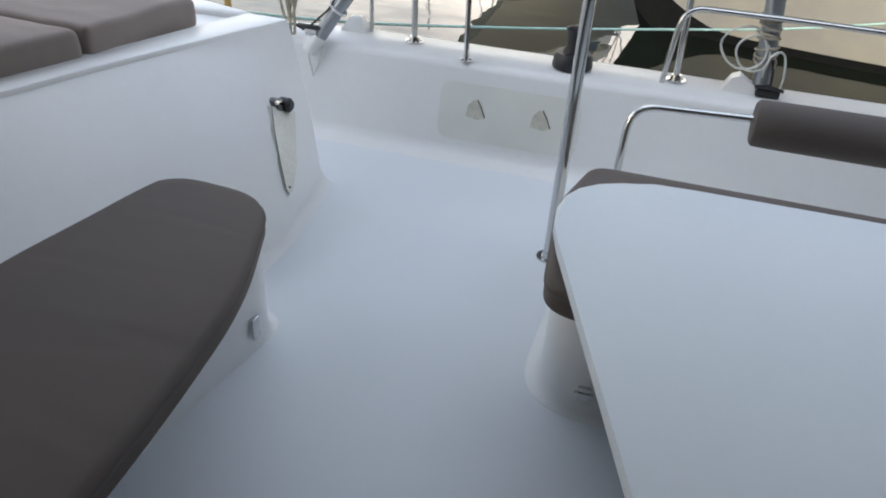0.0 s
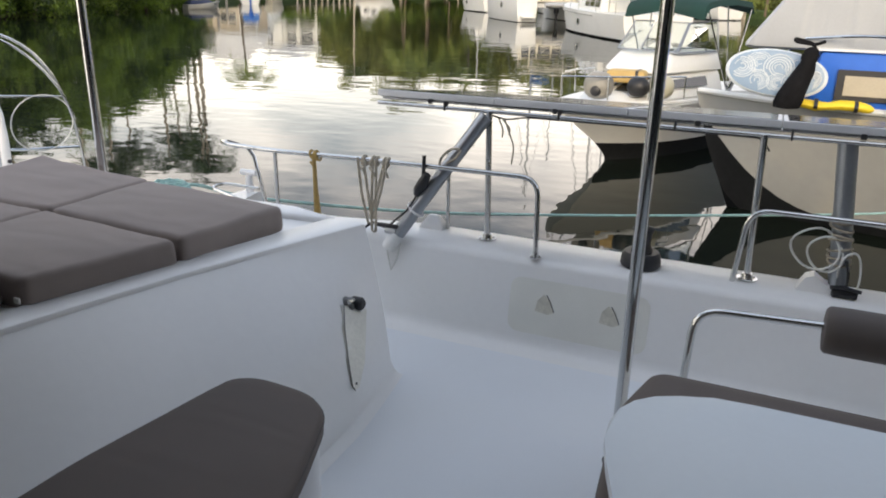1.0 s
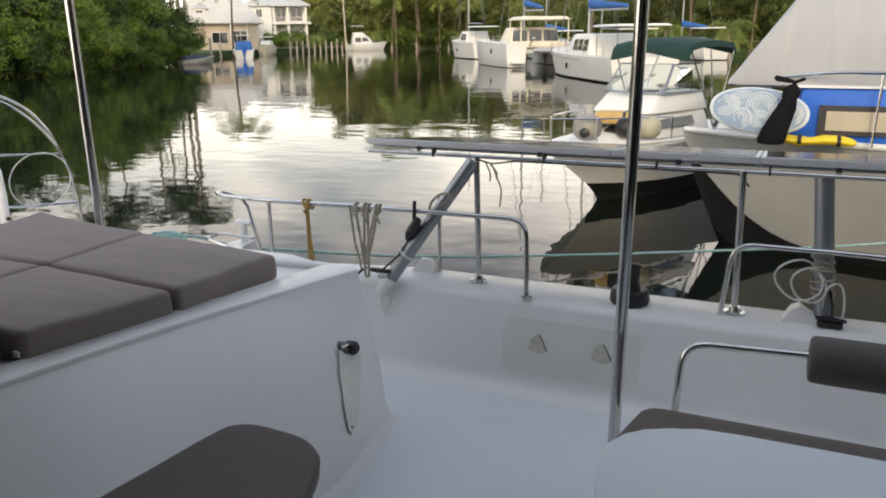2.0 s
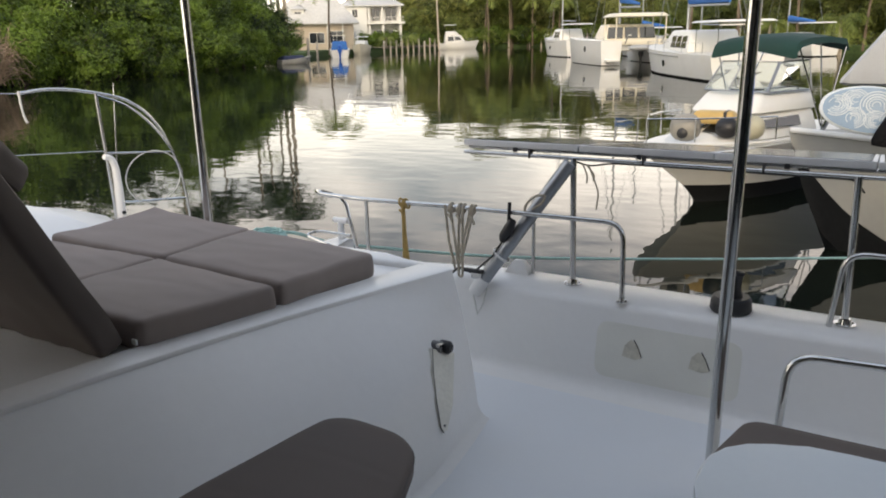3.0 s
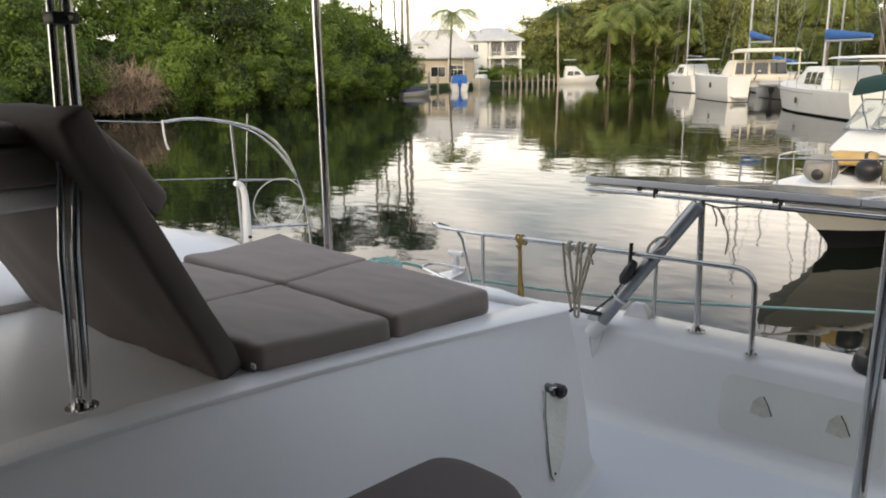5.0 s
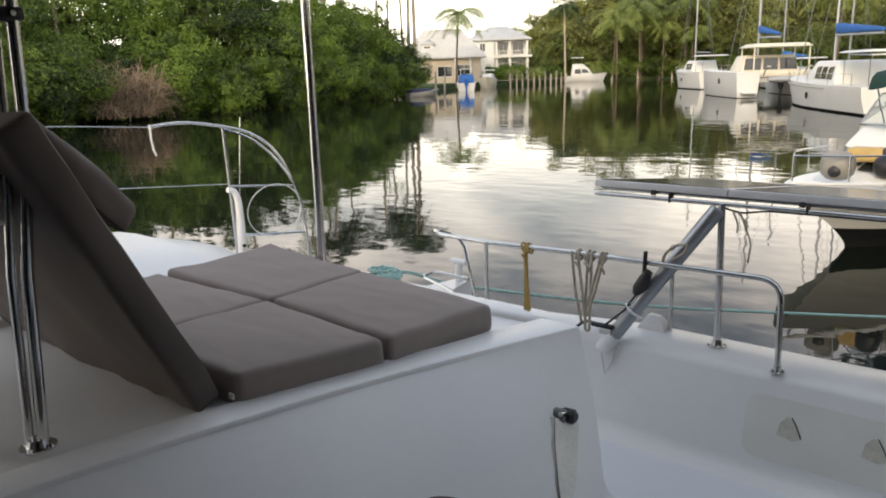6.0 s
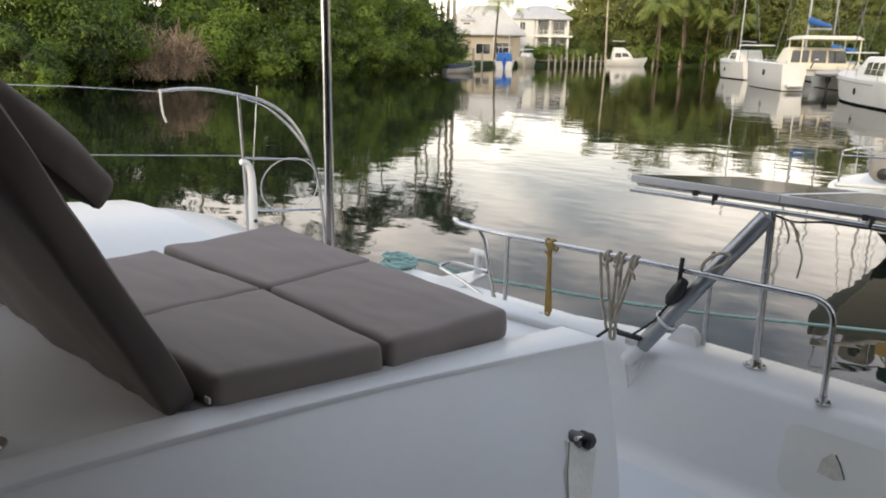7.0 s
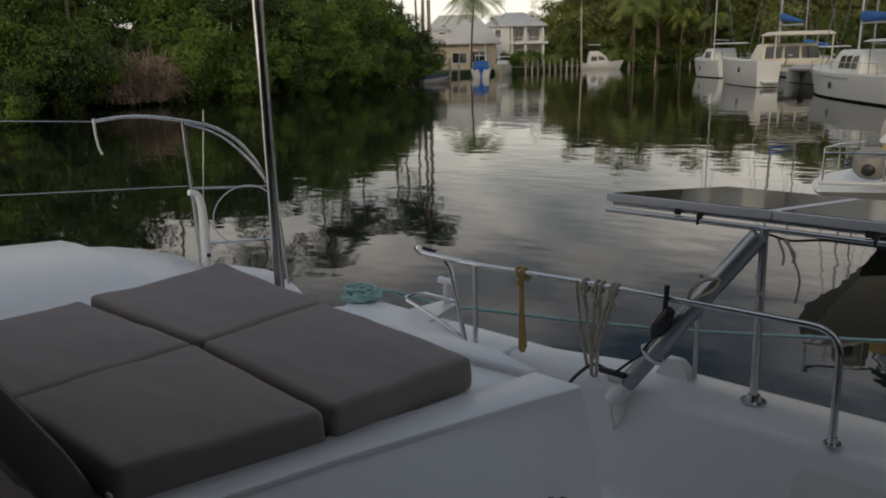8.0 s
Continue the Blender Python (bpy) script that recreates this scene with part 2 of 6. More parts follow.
def water_material():
    m = bpy.data.materials.new("canal_water")
    m.use_nodes = True
    n, l = m.node_tree.nodes, m.node_tree.links
    b = n["Principled BSDF"]
    b.inputs["Base Color"].default_value = (0.007, 0.010, 0.007, 1)
    b.inputs["Roughness"].default_value, b.inputs["IOR"].default_value = 0.02, 1.33
    tc = n.new("ShaderNodeTexCoord")
    prev = None
    for scale, size, strength, dist in (((1.0, 1.6, 1.0), 0.55, 0.10, 0.12), ((1.0, 1.3, 1.0), 2.2, 0.08, 0.018)):
        mp, t, bp = n.new("ShaderNodeMapping"), n.new("ShaderNodeTexNoise"), n.new("ShaderNodeBump")
        mp.inputs["Scale"].default_value, mp.inputs["Rotation"].default_value = scale, (0, 0, radians(35))
        t.inputs["Scale"].default_value, t.inputs["Detail"].default_value = size, 2.0
        bp.inputs["Strength"].default_value, bp.inputs["Distance"].default_value = strength, dist
        l.new(tc.outputs["Object"], mp.inputs["Vector"])
        l.new(mp.outputs["Vector"], t.inputs["Vector"])
        l.new(t.outputs["Fac"], bp.inputs["Height"])
        if prev:
            l.new(prev.outputs["Normal"], bp.inputs["Normal"])
        prev = bp
    l.new(prev.outputs["Normal"], b.inputs["Normal"])
    return m


WATER = water_material()


def pane_material(name, tint):
    m = bpy.data.materials.new(name)
    m.use_nodes = True
    b = m.node_tree.nodes["Principled BSDF"]
    b.inputs["Base Color"].default_value = (*tint, 1)
    b.inputs["Transmission Weight"].default_value, b.inputs["Roughness"].default_value, b.inputs["IOR"].default_value = 1.0, 0.03, 1.3
    return m


PANE = pane_material("windshield_pane", (0.80, 0.86, 0.85))


# ---- building helpers ----
def thing(name, loc, label, category, group="", kind=""):
    ob = new(name)
    ob.location = loc
    ob.empty_display_size = 0.1
    return tagged(ob, label, category, group, kind)


def offset_of(ob):
    o = Vector()
    while ob:
        o += ob.location
        ob = ob.parent
    return o


def mesh_of(name, bm, material, shift=Vector(), angle=40):
    bm.normal_update()
    me = bpy.data.meshes.new(name)
    for v in bm.verts:
        v.co -= shift
    bm.to_mesh(me)
    bm.free()
    me.materials.append(material)
    me.shade_smooth()
    me.set_sharp_from_angle(angle=radians(angle))
    return me


def part(name, bm, material, parent, label=""):
    """One mesh under a thing or a part; bm is in the same frame as the thing's place."""
    ob = new(name, mesh_of(name, bm, material, offset_of(parent)))
    ob.parent = parent
    return tagged(ob, label)


def solo(name, bm, material, label, category="", group="", kind="", base=(0, 0, 0)):
    """A thing that is one mesh."""
    ob = new(name, mesh_of(name, bm, material, Vector(base)))
    ob.location = base
    return tagged(ob, label, category, group, kind)


def box(bm, lo, hi, bevel=0.0, seg=2, m=None):
    lo, hi = Vector(lo), Vector(hi)
    r = bmesh.ops.create_cube(bm, size=1.0)
    vs = r["verts"]
    for v in vs:
        v.co = Vector((lo[i] + (v.co[i] + 0.5) * (hi[i] - lo[i]) for i in range(3)))
    if m is not None:
        bmesh.ops.transform(bm, matrix=m, verts=vs)
    if bevel:
        es = list({e for v in vs for e in v.link_edges})
        bmesh.ops.bevel(bm, geom=es, offset=bevel, segments=seg, affect="EDGES", profile=0.5)
    return bm


def new_box(lo, hi, bevel=0.0, seg=2, m=None):
    return box(bmesh.new(), lo, hi, bevel, seg, m)


def prism(bm, poly, z0, z1, bevel=0.0, seg=2):
    """An upright block on a plan outline; z0 and z1 may be lists of heights for each corner."""
    n = len(poly)
    lo = [bm.verts.new((p[0], p[1], z0[i] if isinstance(z0, list) else z0)) for i, p in enumerate(poly)]
    hi = [bm.verts.new((p[0], p[1], z1[i] if isinstance(z1, list) else z1)) for i, p in enumerate(poly)]
    bm.faces.new(lo[::-1])
    top = bm.faces.new(hi)
    for i in range(n):
        bm.faces.new((lo[i], lo[(i + 1) % n], hi[(i + 1) % n], hi[i]))
    if bevel:
        bmesh.ops.bevel(bm, geom=list(top.edges), offset=bevel, segments=seg, affect="EDGES", profile=0.5)
    bmesh.ops.recalc_face_normals(bm, faces=list(bm.faces))
    return bm


def fillet(pts, r, steps=6):
    """Rounds the inner corners of a polyline."""
    pts = [Vector(p) for p in pts]
    out = [pts[0]]
    for a, b, c in zip(pts, pts[1:], pts[2:]):
        d = min(r, (a - b).length * 0.49, (c - b).length * 0.49)
        p, q = b + (a - b).normalized() * d, b + (c - b).normalized() * d
        for i in range(steps + 1):
            t = i / steps
            out.append(p * (1 - t) ** 2 + b * 2 * t * (1 - t) + q * t * t)
    return out + [pts[-1]]


def tube(bm, pts, r, seg=10, r_end=None, caps=True):
    """A round bar along a polyline."""
    pts = [Vector(p) for p in pts]
    ts = [((pts[min(i + 1, len(pts) - 1)] - pts[max(i - 1, 0)]).normalized()) for i in range(len(pts))]
    up = Vector((0, 0, 1)) if abs(ts[0].z) < 0.9 else Vector((1, 0, 0))
    u = ts[0].cross(up).normalized()
    rings = []
    for i, (p, t) in enumerate(zip(pts, ts)):
        u = (u - t * u.dot(t)).normalized()
        v = t.cross(u)
        k = r if r_end is None else r + (r_end - r) * i / (len(pts) - 1)
        rings.append([bm.verts.new(p + (u * math.cos(a) + v * math.sin(a)) * k) for a in (2 * math.pi * j / seg for j in range(seg))])
    for a, b in zip(rings, rings[1:]):
        for j in range(seg):
            bm.faces.new((a[j], a[(j + 1) % seg], b[(j + 1) % seg], b[j]))
    if caps:
        bm.faces.new(rings[0][::-1])
        bm.faces.new(rings[-1])
    return bm


def new_tube(pts, r, seg=10, r_end=None, bend=0.0):
    return tube(bmesh.new(), fillet(pts, bend) if bend else pts, r, seg, r_end)


def flange(bm, x, y, z, r=0.045):
    """A round foot plate with a raised collar and screw heads."""
    tube(bm, [(x, y, z), (x, y, z + 0.006)], r, 20)
    tube(bm, [(x, y, z + 0.006), (x, y, z + 0.03)], r * 0.62, 16, r * 0.5)
    for k in range(4):
        a = k * math.pi / 2 + 0.6
        tube(bm, [(x + r * 0.78 * math.cos(a), y + r * 0.78 * math.sin(a), z + 0.006), (x + r * 0.78 * math.cos(a), y + r * 0.78 * math.sin(a), z + 0.011)], 0.006, 8)
    return bm


def loft(bm, rings, caps=True):
    """Joins rings of equal count."""
    vs = [[bm.verts.new(p) for p in ring] for ring in rings]
    n = len(vs[0])
    for a, b in zip(vs, vs[1:]):
        for j in range(n):
            bm.faces.new((a[j], a[(j + 1) % n], b[(j + 1) % n], b[j]))
    if caps:
        bm.faces.new(vs[0][::-1])
        bm.faces.new(vs[-1])
    bmesh.ops.recalc_face_normals(bm, faces=list(bm.faces))
    return bm


def cushion_mesh(corners, z0, thick, r=0.035, n=26, puff=0.012, seed=0, lift=(0, 0, 0, 0)):
    """A stuffed flat cushion on a four-cornered outline with rounded edges; lift raises single corners."""
    bm = bmesh.new()
    c = [Vector((x, y, 0)) for x, y in corners]
    w, h = (c[1] - c[0]).length, (c[3] - c[0]).length
    rows = []

    def at(u, v):
        return (c[0] * (1 - u) + c[1] * u) * (1 - v) + (c[3] * (1 - u) + c[2] * u) * v

    def spread(i):
        t = i / n
        return 0.5 - 0.5 * math.copysign(abs(math.cos(math.pi * t)) ** 0.75, math.cos(math.pi * t))

    for j in range(n + 1):
        row = []
        for i in range(n + 1):
            u, v = spread(i), spread(j)
            d = min(u * w, (1 - u) * w, v * h, (1 - v) * h)
            # round the plan corners
            du, dv = min(u, 1 - u) * w, min(v, 1 - v) * h
            p = at(u, v)
            k = 0.03
            if du < k and dv < k:
                q = Vector((k - du, k - dv))
                e = max(q.x, q.y)
                if q.length > 1e-6:
                    s = e / q.length
                    inward = (at(0.5, 0.5) - p).normalized()
                    p = p + inward * (q.length - e) * 0.9
            z = thick - r + math.sqrt(max(0, r * r - (r - min(d, r)) ** 2))
            z += puff * (1 - (2 * u - 1) ** 2) * (1 - (2 * v - 1) ** 2)
            z += 0.006 * noise.noise(Vector((p.x * 5 + seed, p.y * 5, 0))) + 0.003 * noise.noise(Vector((p.x * 17, p.y * 17, seed)))
            lf = (lift[0] * (1 - u) + lift[1] * u) * (1 - v) + (lift[3] * (1 - u) + lift[2] * u) * v
            if lf:
                lf = lift[0] * ((1 - u) * (1 - v)) ** 2 + lift[1] * (u * (1 - v)) ** 2 + lift[2] * (u * v) ** 2 + lift[3] * ((1 - u) * v) ** 2
            row.append((p, z0 + z + lf, lf))
        rows.append(row)
    top = [[bm.verts.new((p.x, p.y, z)) for p, z, _ in row] for row in rows]
    for j in range(n):
        for i in range(n):
            bm.faces.new((top[j][i], top[j][i + 1], top[j + 1][i + 1], top[j + 1][i]))
    ring = [(0, i) for i in range(n)] + [(j, n) for j in range(n)] + [(n, n - i) for i in range(n)] + [(n - j, 0) for j in range(n)]
    mid = at(0.5, 0.5)
    loops = [[top[j][i] for j, i in ring]]
    for f, pinch in ((0.62, -0.004), (0.3, -0.004), (0.1, 0.0), (0.0, 0.02)):
        lp = []
        for j, i in ring:
            p, z, lf = rows[j][i]
            q = p + (mid - p).normalized() * pinch
            lp.append(bm.verts.new((q.x, q.y, z0 + lf + (thick - r) * f)))
        loops.append(lp)
    for a, b in zip(loops, loops[1:]):
        for k in range(len(a)):
            bm.faces.new((a[k], b[k], b[(k + 1) % len(a)], a[(k + 1) % len(a)]))
    bm.faces.new(loops[-1])
    bmesh.ops.recalc_face_normals(bm, faces=list(bm.faces))
    outline = [Vector((rows[j][i][0].x, rows[j][i][0].y, z0 + rows[j][i][2] + thick - r)) for j, i in ring]
    return bm, outline


def cushion_poly(outline, z0, thick, r=0.03, puff=0.012, seed=0):
    """A flat cushion on a smooth convex outline (counter-clockwise), and its seam line."""
    bm = bmesh.new()
    pts = [Vector((x, y, 0)) for x, y in outline]
    n = len(pts)
    mid = sum(pts, Vector()) / n
    rings = []
    for f, inset in ((0.0, 0.015), (0.12, 0.0), (0.5, 0.0), (1.0, 0.0)):
        rings.append([(p - (p - mid).normalized() * inset, z0 + (thick - r) * f) for p in pts])
    for k in range(1, 5):
        a = k / 4 * math.pi / 2
        rings.append([(p - (p - mid).normalized() * r * (1 - math.cos(a)), z0 + thick - r + r * math.sin(a)) for p in pts])
    for k in range(1, 9):
        u = 1 - k / 9
        rings.append([(mid + (p - mid) * u, z0 + thick + puff * (1 - u * u) + 0.007 * noise.noise(Vector((p.x * 3 * u + seed, p.y * 3 * u, 0)))) for p in pts])
    vs = [[bm.verts.new((p.x, p.y, z)) for p, z in ring] for ring in rings]
    for a, b in zip(vs, vs[1:]):
        for j in range(n):
            bm.faces.new((a[j], a[(j + 1) % n], b[(j + 1) % n], b[j]))
    bm.faces.new(vs[0][::-1])
    bm.faces.new(vs[-1])
    bmesh.ops.recalc_face_normals(bm, faces=list(bm.faces))
    return bm, [Vector((p.x, p.y, z0 + thick - r)) for p in pts]


def smooth_outline(corners, step=0.06):
    """A closed outline with each corner (x, y, radius) rounded, in even steps."""
    out, n = [], len(corners)
    for i in range(n):
        a, b, c = (Vector((corners[k % n][0], corners[k % n][1], 0)) for k in (i - 1, i, i + 1))
        r = corners[i][2]
        p, q = b + (a - b).normalized() * r, b + (c - b).normalized() * r
        for k in range(9):
            u = k / 8
            out.append(p * (1 - u) ** 2 + b * 2 * u * (1 - u) + q * u * u)
    full = []
    for a, b in zip(out, out[1:] + out[:1]):
        m = max(1, int((b - a).length / step))
        full += [(a.lerp(b, k / m).x, a.lerp(b, k / m).y) for k in range(m) if (b - a).length > 1e-4]
    return full


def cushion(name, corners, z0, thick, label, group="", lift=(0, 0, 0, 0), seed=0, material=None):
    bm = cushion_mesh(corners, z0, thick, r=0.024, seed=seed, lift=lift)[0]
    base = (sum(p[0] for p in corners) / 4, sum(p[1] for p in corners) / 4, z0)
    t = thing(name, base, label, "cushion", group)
    part("cover", bm, material or FABRIC_LIT, t)
    return t


def slab_quad(pts, out, thick=0.02):
    """A thin plate on its corners, pushed out along a direction."""
    b, o = bmesh.new(), Vector(out).normalized()
    lo, hi = [b.verts.new(Vector(p)) for p in pts], [b.verts.new(Vector(p) + o * thick) for p in pts]
    b.faces.new(lo[::-1]), b.faces.new(hi)
    for i in range(len(pts)):
        b.faces.new((lo[i], lo[(i + 1) % len(pts)], hi[(i + 1) % len(pts)], hi[i]))
    bmesh.ops.recalc_face_normals(b, faces=list(b.faces))
    return b


# ---- setting: water and shore ----
WATER_Z = -1.0
bm = bmesh.new()
bmesh.ops.create_grid(bm, x_segments=4, y_segments=4, size=1500, matrix=Matrix.Translation((0, 0, WATER_Z)))
solo("water", bm, WATER, "calm dark canal water mirroring trees and sky", "water", kind="structure")
bm = bmesh.new()
bmesh.ops.create_grid(bm, x_segments=4, y_segments=4, size=1500, matrix=Matrix.Translation((0, 0, WATER_Z - 3)))
solo("ground", bm, SOIL, "dark muddy canal bed", "ground", kind="structure")


def bank(name, poly, h, label, material=SOIL):
    b = bmesh.new()
    prism(b, poly, WATER_Z - 1.5, WATER_Z + h, 0.3)
    return solo(name, b, material, label, "bank", kind="structure")


bank("bank_west", [(-58, -60), (-54, 20), (-55, 40), (-59, 56), (-66, 73), (-72, 80), (-400, 90), (-400, -60)], 0.25, "muddy mangrove bank along the canal")
bank("bank_rise", [(-63, -60), (-62, 20), (-62.5, 40), (-66, 56), (-72, 70), (-400, 85), (-400, -60)], 2.6, "dark wooded rise behind the mangroves")
bank("bank_far", [(-400, 84), (-73, 86), (-79.3, 99), (-79.3, 140), (-62, 158), (-44, 168), (-28, 106), (5, 88), (38, 76), (56, 30), (54, -60), (300, -60), (300, 600), (-400, 600)], 0.8, "grassy far bank behind the dock", LAWN)

# ---- the catamaran we stand on: deck, cockpit ----
bm = new_box((-3.5, -1.6, -0.10), (3.2, 3.51, 0.0))
solo("floor", bm, NONSKID, "white non-skid cockpit sole, slightly scuffed", "floor", kind="structure")

# aft coaming with its sloping inner face
bm = bmesh.new()
prof = [(3.50, 0.0), (3.555, 0.006), (3.59, 0.03), (3.61, 0.07), (3.675, 0.44), (3.69, 0.468), (3.72, 0.482), (3.98, 0.488), (4.03, 0.47), (4.05, 0.42), (4.12, -0.35), (3.50, -0.35)]
xs = (-3.6, -3.0, -2.3, -1.75, -1.6, -1.0, -0.4, 0.4, 1.2, 2.2, 3.2)
loft(bm, [[(x, y - (0.13 if x < -2.1 and y > 3.9 else 0.0), z) for y, z in prof] for x in xs])
solo("coaming", bm, GELCOAT, "white gelcoat aft coaming across the cockpit", "coaming", kind="structure")
# yellowed patch and its two worn spots
bm = bmesh.new()


def on_coaming(x, s, lift=0.004):
    """A place on the inner face, s from foot (0) to rim (1)."""
    return Vector((x, 3.602 + 0.073 * s - lift, 0.02 + 0.42 * s + lift * 0.2))


def coaming_patch(b, outline, lift):
    mid_x, mid_s = sum(p[0] for p in outline) / len(outline), sum(p[1] for p in outline) / len(outline)
    hub = b.verts.new(on_coaming(mid_x, mid_s, lift))
    ring = [b.verts.new(on_coaming(x, s, lift)) for x, s in outline]
    low = [b.verts.new(on_coaming(x, s, 0.0)) for x, s in outline]
    n = len(ring)
    for i in range(n):
        b.faces.new((hub, ring[i], ring[(i + 1) % n]))
        b.faces.new((ring[i], low[i], low[(i + 1) % n], ring[(i + 1) % n]))
    bmesh.ops.recalc_face_normals(b, faces=list(b.faces))
    return b


def rounded(x0, s0, x1, s1, rx, rs, k=5):
    out = []
    for cx, cs, a0 in ((x1 - rx, s1 - rs, 0), (x0 + rx, s1 - rs, 90), (x0 + rx, s0 + rs, 180), (x1 - rx, s0 + rs, 270)):
        for i in range(k + 1):
            a = radians(a0 + 90 * i / k)
            out.append((cx + rx * math.cos(a), cs + rs * math.sin(a)))
    return out


coaming_patch(bm, rounded(-1.11, 0.16, -0.38, 0.86, 0.06, 0.14), 0.0015)
solo("trim_patch", bm, YELLOWED, "yellowed rounded panel on the coaming", "panel", kind="structure")
MARK = mat("worn_mark", (0.60, 0.57, 0.48), 0.6, grain=(90, 0.08), stain=(20, 0.15))
for cx in (-0.915, -0.575):
    t = thing("worn_pad", on_coaming(cx, 0.55), "pale worn adhesive pad with dark crack on yellowed panel", "pad", "pads on the coaming")
    b = coaming_patch(bmesh.new(), [(cx - 0.05, 0.46), (cx + 0.02, 0.44), (cx + 0.05, 0.47), (cx + 0.03, 0.62), (cx - 0.01, 0.68), (cx - 0.04, 0.60)], 0.004)
    part("pad", b, MARK, t)
    b = new_tube([on_coaming(cx + 0.005, 0.68, 0.003), on_coaming(cx + 0.028, 0.60, 0.0035), on_coaming(cx + 0.052, 0.48, 0.003)], 0.0025, 6)
    part("crack", b, BLACK, t, "thin dark crack")

# transom skirt and hull of the own boat below deck
bm = bmesh.new()
prism(bm, [(-5.6, -6), (-5.6, 3.9), (-5.2, 4.5), (-3.4, 4.5), (-3.0, 4.05), (3.4, 4.05), (3.6, 4.4), (5.4, 4.4), (5.8, -6)], -0.9, -0.12, 0.05)
solo("hull", bm, GELCOAT, "white gelcoat bridgedeck and hulls of the catamaran", "hull", kind="structure")
# side deck of the far hull, crowned, with a step
bm = bmesh.new()
rings = []
for y, zz in ((-6.0, 0.93), (-2.0, 0.93), (1.0, 0.92), (2.3, 0.885), (2.80, 0.84), (2.83, 0.79), (3.10, 0.74), (3.24, 0.70), (3.37, 0.65), (3.50, 0.60), (3.66, 0.50), (3.9, 0.44), (4.2, 0.34), (4.4, 0.18)):
    # the deck narrows towards the stern
    k = 1.0 - 0.78 * max(0.0, min(1.0, (y - 3.05) / 0.50))
    rings.append([(-5.35, y, -0.2), (-5.35, y, zz - 0.20), (-5.30, y, zz - 0.07), (-5.15, y, zz - 0.015)] + [(-5.1 + dx * k, y, zz - dz) for dx, dz in ((0.2, 0.0), (0.6, 0.005), (1.0, 0.06), (1.2, 0.14))] + [(-5.1 + 1.2 * k, y, -0.2)])
loft(bm, rings)
solo("side_deck", bm, GELCOAT, "white crowned side deck of the far hull", "deck", kind="structure")
# stern quarter deck beside the rail, rounded at its outer corner
bm = bmesh.new()
prism(bm, [(-2.42, 3.50), (-2.42, 3.78), (-2.62, 3.725), (-3.02, 3.745), (-3.05, 4.10), (-3.19, 4.10), (-3.22, 3.76), (-3.5, 3.77), (-3.7, 3.5)], -0.3, 0.494, 0.02, 3)
solo("stern_deck", bm, GELCOAT, "white stern quarter deck below the rail", "deck", kind="structure")

# sunbed plinth: flared inboard wall, rounded rim, raised border
# stations from aft to forward: y, wall x at the sole, at seat height and at the rim
STATIONS = [(3.06, -1.512, -1.585, -1.650), (2.80, -1.470, -1.535, -1.745), (2.50, -1.435, -1.525, -1.848), (2.20, -1.43, -1.575, -1.948), (1.85, -1.44, -1.635, -2.045), (1.50, -1.48, -1.685, -2.130),
            (1.20, -1.52, -1.725, -2.190), (0.90, -1.55, -1.76, -2.235), (0.5, -1.57, -1.79, -2.26), (0.0, -1.58, -1.80, -2.27), (-1.6, -1.58, -1.80, -2.27)]
SEAT = 0.465
bm = bmesh.new()
TOP = 0.755


def wall_x(foot, seat, rim, z):
    """The wall's curve through its three heights."""
    h = TOP - 0.02
    return foot * (z - SEAT) * (z - h) / (SEAT * h) + seat * z * (z - h) / (SEAT * (SEAT - h)) + rim * z * (z - SEAT) / (h * (h - SEAT))


rings = []
for y, foot, seat, rim in STATIONS:
    lip = 0.145 + 0.05 * max(0.0, min(1.0, (y - 2.4) / 0.66))
    ring = [(foot + 0.06, y, -0.05), (foot + 0.06, y, 0.001), (foot + 0.032, y, 0.007), (foot + 0.012, y, 0.026)] + [(wall_x(foot, seat, rim, z), y, z) for z in (0.065, 0.14, 0.24, 0.36, 0.465, 0.57, 0.66, TOP - 0.02)]
    ring += [(rim - 0.0015, y, TOP - 0.010), (rim - 0.007, y, TOP - 0.002), (rim - 0.015, y, TOP), (rim - lip, y, TOP + 0.002), (rim - lip - 0.010, y, TOP - 0.004), (rim - lip - 0.014, y, TOP - 0.026), (rim - 0.40, y, TOP - 0.024), (-3.0, y + 0.03, TOP - 0.014), (-3.92, y + 0.04, TOP - 0.03), (-3.96, y + 0.04, -0.05)]
    rings.append(ring)
loft(bm, rings)
solo("sunbed_plinth", bm, GELCOAT, "white moulded sunbed plinth with flared side wall", "plinth", kind="structure")
# raised border along its aft end
bm = bmesh.new()
prism(bm, [(-1.86, 3.04), (-1.82, 3.085), (-2.10, 3.145), (-2.55, 3.165), (-2.66, 3.08), (-2.3, 3.0)], 0.3, TOP + 0.004, 0.025, 3)
solo("trim_aft", bm, GELCOAT, "white raised lip along the sunbed's aft end", "trim", kind="structure")

# hardtop roof, bulkhead behind the camera
# unseen outline, cut for shade: open over the sunbed, longer over the table
bm = prism(bmesh.new(), [(-3.75, -1.7), (3.4, -1.7), (3.4, 2.1), (-1.0, 2.1), (-1.3, 2.5), (-2.6, 2.5), (-2.8, 0.95), (-3.75, 0.95)], 2.42, 2.52, 0.03)
solo("ceiling", bm, HEADLINER, "unseen hardtop roof over the cockpit, lined grey to cut bounce", "roof", kind="structure")
